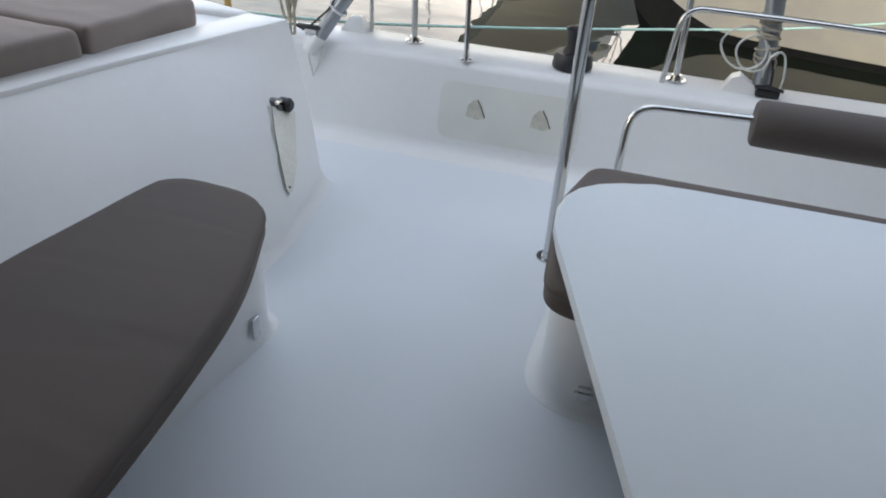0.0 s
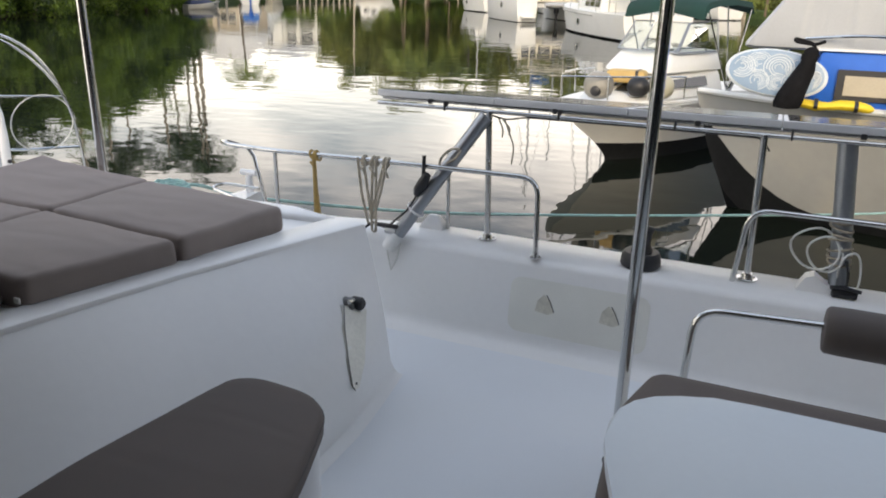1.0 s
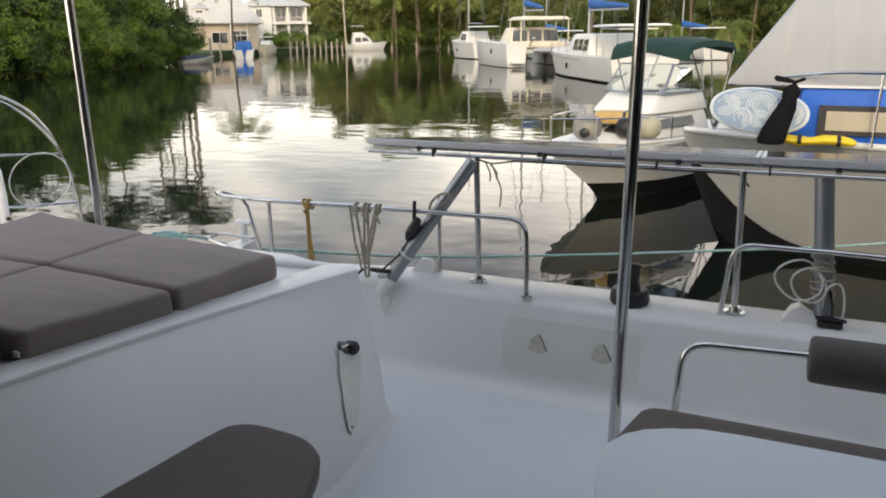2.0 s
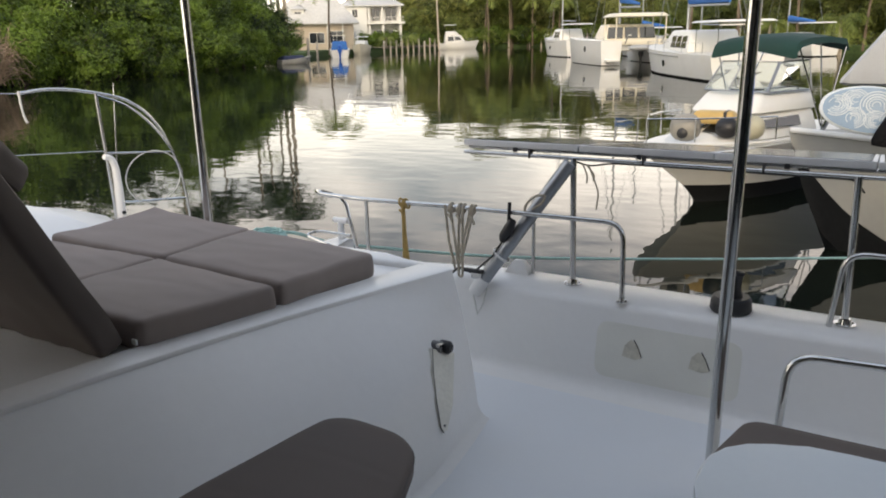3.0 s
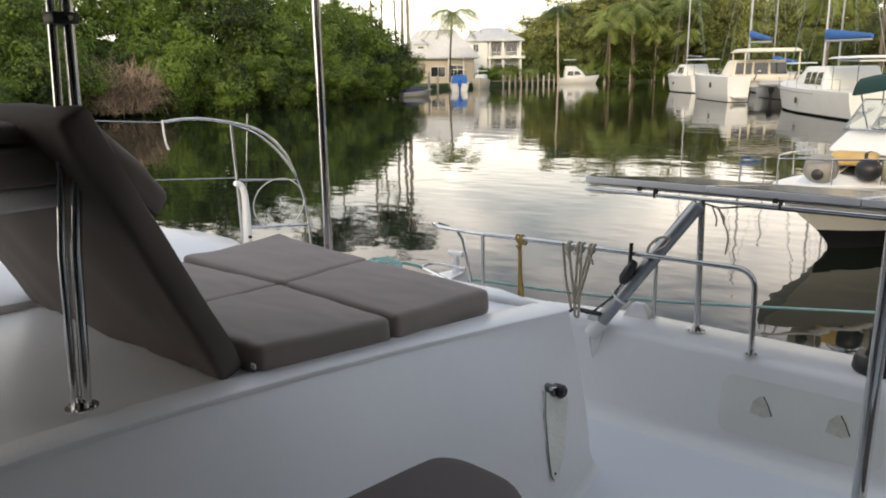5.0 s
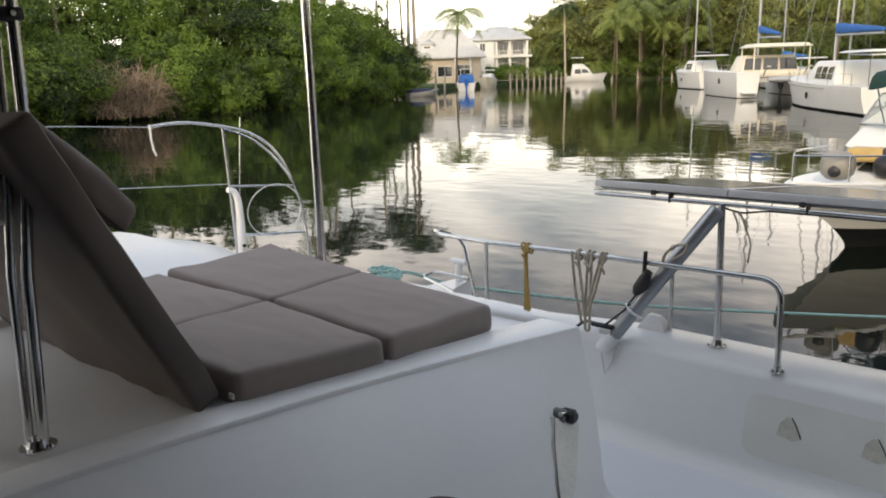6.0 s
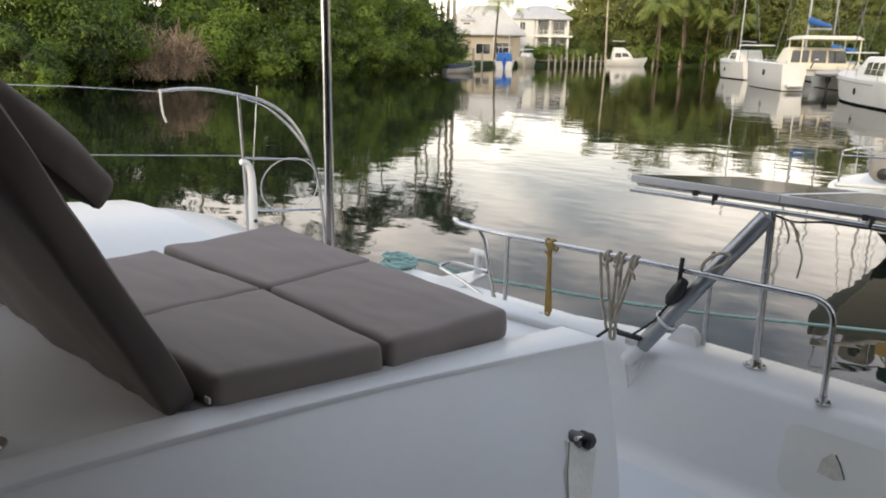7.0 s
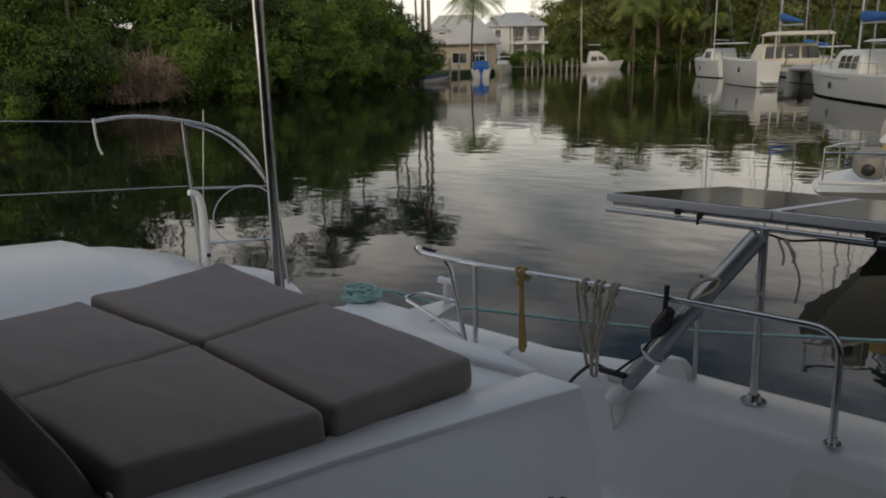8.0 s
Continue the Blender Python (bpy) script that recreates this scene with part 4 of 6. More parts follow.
part("pin", new_tube([(-1.53, 2.70, 0.515), (-1.53, 2.81, 0.475)], 0.010, 10), STEEL, t)

# cleat on the quarter deck and its line
t = thing("cleat", (-3.12, 4.06, 0.495), "white horn cleat on the stern quarter", "cleat")
part("post", new_tube([(-3.12, 4.06, 0.49), (-3.12, 4.06, 0.62)], 0.028, 12, 0.022), GELCOAT, t)
part("cap", new_tube([(-3.18, 4.06, 0.625), (-3.06, 4.06, 0.625)], 0.02, 10), GELCOAT, t)
t = thing("hook_rail", (-2.95, 3.85, 0.5), "low bent stainless fender rail beside the cleat", "rail")
part("tube", new_tube([(-2.72, 3.70, 0.49), (-3.0, 3.78, 0.53), (-3.28, 3.86, 0.55), (-3.24, 3.96, 0.56), (-2.98, 3.98, 0.55)], 0.010, 8, bend=0.05), STEEL, t)

t = thing("rope_coil", (-3.60, 3.84, 0.47), "coiled turquoise mooring rope lying on the deck", "rope")
b, rg = bmesh.new(), random.Random(3)
pts = []
for i in range(150):
    a = i * 0.42
    r = 0.068 + 0.032 * math.sin(i * 0.37) + rg.uniform(-0.012, 0.012)
    pts.append((-3.60 + 1.3 * r * math.cos(a), 3.84 + r * math.sin(a), 0.475 + 0.065 * (i / 150) + rg.uniform(-0.008, 0.012)))
tube(b, pts, 0.011, 6)
part("coil", b, ROPE_GREEN, t)
t = thing("mooring_line", (-3.4, 4.3, 0.4), "pale turquoise mooring line stretched behind the transom", "rope")
part("line", new_tube([(-3.55, 3.90, 0.53), (-3.50, 4.02, 0.50), (-3.42, 4.30, 0.36), (-2.6, 5.5, 0.03), (-1.2, 7.0, -0.20), (1.1, 8.5, -0.27), (4.5, 10.6, -0.1), (8.0, 12.2, 0.24)], 0.012, 8, bend=0.8), ROPE_GREEN, t)

# ropes hung over the rail
def hank(x, y, z, drop, material, label, loops=3, spread=0.035, seed=0, toe=0.02):
    rg = random.Random(seed)
    t = thing("rope_hank", (x, y, z), label, "rope", "ropes on the rail")
    b = bmesh.new()
    for k in range(loops):
        w, d, o = spread * rg.uniform(0.6, 1.1), drop * rg.uniform(0.86, 1.0), rg.uniform(-spread, spread) * 0.6
        e = toe + rg.uniform(-0.008, 0.008)
        tube(b, fillet([(x + o - w * 0.4, y - 0.02, z + 0.01), (x + (o - w) * 0.5 + e * 0.5, y - 0.028, z - d * 0.55), (x + e - 0.012, y - 0.03, z - d), (x + e + 0.012, y - 0.03, z - d * 1.01), (x + (o + w) * 0.5 + e * 0.5, y - 0.03, z - d * 0.55), (x + o + w * 0.4, y - 0.02, z + 0.01)], 0.02), 0.0078, 6)
    part("loop", b, material, t)
    b = bmesh.new()
    for k in range(2 + seed % 2):
        cx = x - 0.014 + 0.015 * k + rg.uniform(-0.004, 0.004)
        tilt_ = rg.uniform(-0.012, 0.012)
        tube(b, [(cx + tilt_ * math.sin(a), y + 0.023 * math.cos(a), z - 0.006 + 0.026 * math.sin(a)) for a in (2 * math.pi * j / 14 for j in range(15))], 0.0068, 6)
    tube(b, fillet([(x - 0.016, y - 0.03, z - 0.04), (x + 0.012, y - 0.04, z - 0.055), (x + 0.016, y - 0.032, z - 0.085)], 0.015), 0.007, 6)
    part("hitch", b, material, t)
    return t
hank(-2.335, 3.685, RZ, 0.375, ROPE_GOLD, "golden yellow rope hank tied on the rail", 2, 0.014, 1)
hank(-2.02, 3.71, RZ, 0.37, ROPE_GREY, "beige rope hank slanting down to its neighbours", 1, 0.04, 2, 0.05)
hank(-1.965, 3.715, RZ, 0.42, ROPE_GREY, "beige rope hank with the longest loop on the rail", 1, 0.03, 5, 0.0)
hank(-1.88, 3.715, RZ, 0.33, ROPE_GREY, "thin beige rope hank slanting to its neighbour", 1, 0.022, 6, -0.085)
t = thing("hose", (-2.0, 3.62, 0.49), "short black hose curving over the coaming", "hose")
part("tube", new_tube([(-2.02, 3.50, 0.40), (-2.03, 3.60, 0.48), (-1.97, 3.70, 0.55), (-1.93, 3.76, 0.50)], 0.008, 8, bend=0.06), BLACK, t)

# ---- plants ----
def leaf_mesh(name, centres, normals, sizes, material, seed=0):
    """Many folded leaves in one mesh, each of two triangles."""
    rng = np.random.default_rng(seed)
    n = len(centres)
    a = rng.normal(size=(n, 3))
    a -= normals * (a * normals).sum(1, keepdims=True)
    a /= np.linalg.norm(a, axis=1, keepdims=True)
    b = np.cross(normals, a)
    s = sizes[:, None]
    v = np.stack([centres - a * s, centres + b * s * 0.42 + normals * s * 0.15, centres + a * s, centres - b * s * 0.42 + normals * s * 0.15], 1).reshape(-1, 3)
    i = np.arange(n)[:, None] * 4
    f = np.concatenate([i + [0, 1, 2], i + [0, 2, 3]], 1).reshape(-1, 3)
    me = bpy.data.meshes.new(name)
    me.from_pydata(v.tolist(), [], f.tolist())
    me.materials.append(material)
    return me


def crown_points(rng, clumps, leaves, rx, rz, z_mid, spread, lean=0.0, low=-1.0):
    """Leaf places in clumps over an uneven egg-shaped crown."""
    d = rng.normal(size=(clumps, 3))
    d /= np.linalg.norm(d, axis=1, keepdims=True)
    d = d[d[:, 2] > low]
    k = np.array([0.80 + 0.75 * noise.noise(Vector((x * 1.9 + lean, y * 1.9, z * 1.9))) for x, y, z in d])[:, None] * rng.uniform(0.66, 1.06, (len(d), 1))
    c = d * k * (rx, rx, rz) + (0, 0, z_mid)
    size = rng.uniform(0.6, 1.35, (len(c), 1, 1)) * spread
    off = rng.normal(size=(len(c), leaves, 3))
    off *= (rng.uniform(0.75, 1.25, (len(c), leaves, 1)) / np.linalg.norm(off, axis=2, keepdims=True)) * (1.25, 1.25, 0.8) * size
    p = c[:, None] + off
    nrm = off / np.linalg.norm(off, axis=2, keepdims=True) * 1.0 + d[:, None] * 0.35 + (0, 0, 0.45) + rng.normal(size=off.shape) * 0.3
    nrm /= np.linalg.norm(nrm, axis=2, keepdims=True)
    return p.reshape(-1, 3), nrm.reshape(-1, 3)


def tree(name, seed, h, rx, z_low, clumps, leaves, leaf, material, label, category="tree", trunk=0.22, low=-1.0, spread=0.55):
    """A tapered trunk with limbs and a crown of leaf clumps, at the origin."""
    rng = np.random.default_rng(seed)
    t = thing(name, (0, 0, 0), label, category)
    b = bmesh.new()
    top = h * 0.62
    tube(b, [(0, 0, -0.6), (0.15, 0.1, top * 0.35), (-0.1, 0.2, top * 0.7), (0.1, 0, top)], trunk, 8, trunk * 0.35)
    for k in range(7):
        a, z = k * 2.4 + seed, top * (0.25 + 0.1 * k)
        e = Vector((math.cos(a), math.sin(a), 0)) * rx * rng.uniform(0.45, 0.75)
        tube(b, [(0, 0.1, z), (e.x * 0.5, e.y * 0.5, z + h * 0.10), (e.x, e.y, z + h * rng.uniform(0.12, 0.26))], trunk * 0.42, 6, 0.03)
    part("trunk", b, BARK, t)
    zm = (h + z_low) / 2
    p, nr = crown_points(rng, clumps, leaves, rx, (h - z_low) / 2, zm, spread, seed * 3.1, low)
    ob = new("crown", leaf_mesh("crown", p, nr, rng.uniform(0.6, 1.25, len(p)) * leaf, material, seed))
    ob.parent = t
    return t


def palm(name, seed, h, frond, material, label, lean=0.6, trunk=0.20, bark=None):
    rng = np.random.default_rng(seed)
    t = thing(name, (0, 0, 0), label, "palm")
    pts = [(lean * u * u, 0.3 * lean * math.sin(u * 2), -0.6 + (h + 0.6) * u) for u in (i / 8 for i in range(9))]
    part("trunk", new_tube(pts, trunk, 8, trunk * 0.6), bark or PALM_BARK, t)
    tip = Vector(pts[-1])
    vs, fs = [], []
    count = 24
    for k in range(count):
        a = k * 2.399 + rng.uniform(-0.2, 0.2)
        rise = rng.uniform(-0.55, 1.15)
        out = Vector((math.cos(a), math.sin(a), 0))
        side = Vector((-math.sin(a), math.cos(a), 0))
        L = frond * rng.uniform(0.85, 1.1)
        spine = []
        for i in range(11):
            u = i / 10
            spine.append(tip + out * L * (u * 0.92 - 0.12 * u * u) + Vector((0, 0, L * (rise * 0.66 * u - (0.52 + 0.30 * rise) * u * u))))
        for i in range(10):
            w = L * 0.21 * math.sin(math.pi * min(1, (i + 1.3) / 11.5)) + 0.05
            for sgn in (-1, 1):
                for j in range(3):
                    p = spine[i].lerp(spine[i + 1], j / 3)
                    q = spine[i].lerp(spine[i + 1], (j + 0.62) / 3)
                    fwd = (spine[i + 1] - spine[i]).normalized()
                    e = p + side * sgn * w * rng.uniform(0.85, 1.1) + fwd * w * 0.7 + Vector((0, 0, -w * rng.uniform(0.35, 0.8)))
                    vs += [tuple(p), tuple(q), tuple(e)]
                    fs.append((len(vs) - 3, len(vs) - 2, len(vs) - 1))
    me = bpy.data.meshes.new("crown")
    me.from_pydata(vs, [], fs)
    me.materials.append(material)
    ob = new("crown", me)
    ob.parent = t
    return t


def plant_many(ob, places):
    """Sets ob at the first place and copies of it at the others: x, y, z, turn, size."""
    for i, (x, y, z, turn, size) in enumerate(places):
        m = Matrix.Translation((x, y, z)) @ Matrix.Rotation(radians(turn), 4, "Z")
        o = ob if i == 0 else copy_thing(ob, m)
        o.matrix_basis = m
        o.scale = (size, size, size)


rng = random.Random(4)
mang_a = tree("mangrove_tree", 3, 9.5, 4.6, -0.5, 86, 260, 0.155, LEAF_MANGROVE, "bright green mangrove tree overhanging the canal", spread=0.85)
mang_b = tree("mangrove_tree", 8, 12.5, 4.9, -0.3, 94, 260, 0.155, LEAF_MANGROVE, "tall green mangrove tree overhanging the canal", spread=0.9)
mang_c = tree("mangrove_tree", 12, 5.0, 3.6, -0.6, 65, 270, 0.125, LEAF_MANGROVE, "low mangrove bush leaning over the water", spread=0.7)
dark_a = tree("shade_tree", 17, 16.5, 5.4, -0.4, 120, 170, 0.19, LEAF_DARK, "dark green tree rising behind the mangroves", spread=0.7)
olive_a = tree("shade_tree", 23, 14.0, 5.6, -0.3, 105, 230, 0.21, LEAF_OLIVE, "olive green broadleaf tree on the far bank", spread=1.15)
olive_b = tree("shade_tree", 29, 11.0, 5.2, -0.4, 95, 230, 0.20, LEAF_FAR, "dark green spreading tree on the far bank", spread=1.1)
bush_a = tree("garden_bush", 37, 2.6, 1.9, 0.0, 50, 32, 0.17, LEAF_MANGROVE, "green garden bush beside the house", "bush", 0.08, spread=0.4)

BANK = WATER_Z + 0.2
plant_many(mang_a, [(-57.5, 34.5, BANK, 10, 1.0), (-57.5, 45, BANK, 100, 1.02), (-59.5, 55, BANK, 200, 0.95), (-62.5, 63.5, BANK, 300, 0.92), (-64.5, 69, BANK, 40, 0.85), (-57, 4, BANK, 75, 1.05)])
plant_many(mang_b, [(-58, 39.5, BANK, 60, 1.0), (-58.5, 50, BANK, 150, 0.95), (-62, 59.5, BANK, 250, 0.92), (-57, 13, BANK, 20, 1.05), (-60.5, 28.5, BANK, 320, 1.1), (-53, 19.0, BANK, 140, 0.95), (-60, -6, BANK, 220, 1.1)])
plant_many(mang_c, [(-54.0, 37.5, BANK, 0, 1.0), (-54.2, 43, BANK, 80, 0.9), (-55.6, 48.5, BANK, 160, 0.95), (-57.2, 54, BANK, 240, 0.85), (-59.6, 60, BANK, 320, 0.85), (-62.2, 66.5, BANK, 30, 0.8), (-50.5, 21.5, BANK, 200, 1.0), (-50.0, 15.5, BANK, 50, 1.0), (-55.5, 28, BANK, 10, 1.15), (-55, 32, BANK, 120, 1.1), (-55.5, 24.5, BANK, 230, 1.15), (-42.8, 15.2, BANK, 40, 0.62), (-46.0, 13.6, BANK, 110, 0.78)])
plant_many(dark_a, [(-66, 33, BANK, 0, 1.0), (-67, 43, BANK, 70, 0.95), (-69, 53, BANK, 130, 0.85), (-66, 24, BANK, 200, 1.1), (-66, 14, BANK, 260, 1.1), (-67, 2, BANK, 310, 1.1), (-62, 20, BANK, 20, 0.8), (-61, 9, BANK, 90, 0.8), (-62, 38, BANK, 150, 0.75), (-63, 47, BANK, 210, 0.75), (-66, 62, BANK, 280, 0.7), (-70, 70, BANK, 330, 0.7)])
FAR = WATER_Z + 0.75
rg = random.Random(21)
row_a, row_b = [], []
for (x0, y0), (x1, y1), k in (((-100, 126), (-84, 156), 5), ((-92, 146), (-46, 172), 13), ((-46, 165), (-30, 112), 8), ((-30, 110), (34, 80), 12), ((36, 80), (62, 20), 9), ((62, 20), (60, -40), 6)):
    for i in range(k):
        u = (i + rg.uniform(0.2, 0.8)) / k
        row_a.append((x0 + (x1 - x0) * u - 2 + rg.uniform(-2, 2), y0 + (y1 - y0) * u + 7 + rg.uniform(-2, 2), FAR, rg.uniform(0, 360), rg.uniform(0.85, 1.15) * (0.85 if x1 < -83 else 0.95 if y0 == 110 else 1.5 if x1 == -46 else 1.15)))
        row_b.append((x0 + (x1 - x0) * (i + 0.5) / k, y0 + (y1 - y0) * (i + 0.5) / k + 2.5, FAR, rg.uniform(0, 360), rg.uniform(0.7, 1.0) * (0.7 if x1 < -83 else 0.9 if y0 == 110 else 1.25)))
plant_many(olive_a, row_a)
plant_many(olive_b, row_b + [(-88, 88, FAR, 190, 0.7)])
plant_many(bush_a, [(-83.6, 115.5, FAR, 0, 1.1), (-83.2, 118.5, FAR, 100, 1.2), (-82.6, 121.6, FAR, 200, 1.15), (-84.5, 97.0, FAR, 50, 0.9), (-82.4, 124.5, FAR, 0, 1.25), (-82, 126, FAR, 280, 1.2), (-80, 131, FAR, 20, 1.0), (-66, 72.6, FAR, 150, 0.9)] + [(-78.5 + 17.5 * u / 9 + (u % 3) * 0.5, 141.5 + 17.5 * u / 9, FAR - 0.2, u * 77, 1.1 + 0.25 * (u % 3)) for u in range(10)] + [(-60 + 16 * u / 7, 159.5 + 10 * u / 7, FAR - 0.2, u * 91, 1.4 + 0.2 * (u % 2)) for u in range(8)] + [(-44 + 15 * u / 7, 165 - 56 * u / 7, FAR - 0.2, u * 57, 1.5) for u in range(8)])

palm_a = palm("palm_tree", 5, 11.0, 6.2, LEAF_PALM, "tall coconut palm with arching fronds on the bank", bark=BARK)
plant_many(palm_a, [(-75.5, 94.5, FAR, 20, 0.98), (-72.5, 142.5, FAR, 250, 0.95), (-75.5, 147, FAR, 30, 1.15), (-70, 148, FAR, 160, 1.2), (-66, 150, FAR, 80, 0.9), (-71.5, 152, FAR, 200, 1.3), (-64, 156, FAR, 280, 1.35), (-9.5, 92, FAR, 190, 0.85), (-3, 90, FAR, 300, 0.75), (4, 88, FAR, 40, 0.85), (-61, 152, FAR, 320, 0.8), (-22, 97, FAR, 0, 0.95), (-16, 95, FAR, 120, 1.05), (11, 86, FAR, 100, 0.8)])
palm_b = palm("palm_tree", 9, 18.0, 5.2, LEAF_DARK, "very tall slender palm with pale trunk", 0.4)
plant_many(palm_b, [(-70, 66, FAR, 200, 0.9), (-68, 60, FAR, 300, 0.95), (-62, 52, BANK, 40, 1.0), (-63.5, 57, BANK, 100, 0.92), (-61, 44, BANK, 170, 0.98), (-60.5, 35, BANK, 250, 0.9), (-65, 66.5, BANK, 310, 0.98), (-60, 27, BANK, 10, 0.95), (-68.5, 72, BANK, 60, 0.9), (-70, 76.5, BANK, 200, 1.0)])
palm_p = palm("palm_tree", 33, 19.0, 4.8, LEAF_DARK, "very tall palm with thick pale bare trunk", 0.3, 0.27)
plant_many(palm_p, [(-66.9, 74.1, FAR, 0, 1.0), (-66.7, 75.2, FAR, 130, 1.08)])
palm_t = palm("palm_tree", 27, 13.4, 4.3, LEAF_DARK, "tall coconut palm with a pale bare trunk", 0.5)
plant_many(palm_t, [(-76.5, 129.3, FAR, 140, 1.0), (-69, 158, FAR, 40, 1.25), (-40, 160, FAR, 200, 1.2)])
palm_c = palm("palm_bush", 14, 2.2, 3.0, LEAF_PALM, "low arching palm on the far bank", 0.2)
plant_many(palm_c, [(-79, 122, FAR, 0, 0.9), (-80, 116.5, FAR, 70, 0.85), (-81.5, 127, FAR, 150, 1.0), (-76.5, 140.5, FAR, 200, 1.25), (-74, 143.5, FAR, 20, 1.3), (-70, 147, FAR, 100, 1.1), (-63, 153, FAR, 200, 1.2), (-12, 90, FAR, 45, 1.2), (-5, 88.5, FAR, 160, 1.3), (-57, 158, FAR, 250, 1.2)])

# brown dead bush hanging over the bank
t = thing("dead_bush", (-51.0, 27.5, BANK), "leafless brown dead bush hanging over the water", "bush")
b, rg = bmesh.new(), random.Random(7)
for k in range(900):
    a, w = rg.uniform(0, 6.28), rg.uniform(0.15, 1) ** 0.7
    root = Vector((-51.6 + rg.uniform(-0.9, 0.9), 27.5 + rg.uniform(-2.0, 2.0), BANK + rg.uniform(0, 1.6)))
    e = Vector((math.cos(a) * 2.2 * w, math.sin(a) * 2.9 * w, rg.uniform(0.4, 3.4) * (1.15 - 0.6 * w)))
    bow = Vector((rg.uniform(-0.4, 0.4), rg.uniform(-0.4, 0.4), rg.uniform(0.2, 0.9)))
    end = root + e + Vector((rg.uniform(-0.3, 0.3), rg.uniform(-0.3, 0.3), -rg.uniform(0.1, 1.1) * w))
    tube(b, [root, root + e * 0.45 + bow * 0.7, root + e * 0.8 + bow * 0.5, end], 0.035, 3, 0.010, caps=False)
part("twig_mass", b, TWIG, t)


# ---- houses on the far bank ----
def set_house(t, x, y, turn, size=1.0):
    t.matrix_basis = Matrix.Translation((x, y, FAR)) @ Matrix.Rotation(radians(turn), 4, "Z") @ Matrix.Scale(size, 4)


def hip_roof(b, x0, y0, x1, y1, z, h, over=0.5):
    x0, y0, x1, y1 = x0 - over, y0 - over, x1 + over, y1 + over
    d = (y1 - y0) / 2
    e = [b.verts.new(p) for p in ((x0, y0, z), (x1, y0, z), (x1, y1, z), (x0, y1, z))]
    lo = [b.verts.new(v.co - Vector((0, 0, 0.18))) for v in e]
    r = [b.verts.new((x0 + d * 0.9, (y0 + y1) / 2, z + h)), b.verts.new((x1 - d * 0.9, (y0 + y1) / 2, z + h))]
    b.faces.new((e[0], e[1], r[1], r[0])), b.faces.new((e[2], e[3], r[0], r[1]))
    b.faces.new((e[1], e[2], r[1])), b.faces.new((e[3], e[0], r[0]))
    for i in range(4):
        b.faces.new((lo[i], lo[(i + 1) % 4], e[(i + 1) % 4], e[i]))
    b.faces.new(lo[::-1])
    return b


def house_window(t, x, z, w, h, y):
    f = part("window", new_box((x, y - 0.06, z), (x + w, y + 0.02, z + h)), WALL_WHITE, t)
    part("pane", new_box((x + 0.08, y - 0.075, z + 0.08), (x + w / 2 - 0.03, y - 0.062, z + h - 0.08)), TINT, f)
    part("pane", new_box((x + w / 2 + 0.03, y - 0.075, z + 0.08), (x + w - 0.08, y - 0.062, z + h - 0.08)), TINT, f)


t = thing("house", (0, 0, 0), "white two-storey house with hipped roof and balcony", "house")
part("wall", new_box((-5.2, 0, 0), (-0.9, 8, 7.0)), WALL_WHITE, t)
part("wall", new_box((-0.9, 2.0, 0), (5.0, 8, 7.0)), WALL_WHITE, t)
part("balcony", new_box((-0.88, -0.3, 3.9), (5.6, 2.0, 4.25), 0.03), WALL_WHITE, t)
for x in (-0.7, 1.6, 4.6):
    part("column", new_box((x, 0.0, 4.25), (x + 0.35, 0.35, 7.0)), WALL_WHITE, t)
    part("column", new_box((x, 0.0, 0.0), (x + 0.4, 0.4, 3.9)), WALL_WHITE, t)
part("railing", new_box((-0.6, -0.2, 5.0), (5.4, -0.14, 5.06)), WALL_WHITE, t)
for k in range(26):
    part("baluster", new_box((-0.55 + k * 0.235, -0.19, 4.25), (-0.51 + k * 0.235, -0.15, 5.0)), WALL_WHITE, t)
b = bmesh.new()
hip_roof(b, -5.2, 0, 5.0, 8, 7.0, 2.3)
part("roof", b, ROOF, t, "pale grey hipped roof")
house_window(t, -3.4, 5.0, 1.0, 1.4, 0.0)
house_window(t, -4.4, 1.2, 1.2, 1.4, 0.0)
house_window(t, -0.1, 4.4, 1.6, 2.2, 2.0)
house_window(t, 2.3, 4.4, 2.0, 2.2, 2.0)
house_window(t, 0.2, 0.6, 3.6, 2.4, 2.0)
set_house(t, -85.0, 119.5, 36, 1.09)

t = thing("house", (0, 0, 0), "tan low house with a grey hipped roof", "house")
part("wall", new_box((-5.0, 0, 0), (7.2, 7, 4.1)), WALL_TAN, t)
part("dormer", new_box((-2.2, 0.6, 4.2), (-0.4, 3.2, 6.3)), WALL_WHITE, t)
b = bmesh.new()
hip_roof(b, -5.0, 0, 7.2, 7, 4.1, 4.5, 0.9)
part("roof", b, ROOF, t, "grey hipped roof")
b = bmesh.new()
hip_roof(b, -2.2, 0.6, -0.4, 3.2, 6.3, 0.7, 0.25)
part("roof", b, ROOF, t)
house_window(t, -3.5, 1.2, 1.6, 1.5, 0.0)
house_window(t, 0.2, 1.0, 2.4, 1.7, 0.0)
house_window(t, 3.4, 1.0, 2.2, 1.9, 0.0)
house_window(t, -1.9, 4.9, 1.1, 1.0, 0.6)
for x in (3.0, 5.4, 7.6):
    part("porch_post", new_box((x, -0.75, 0.0), (x + 0.2, -0.55, 3.95)), WALL_WHITE, t)
set_house(t, -86.6, 102.8, 38, 1.08)

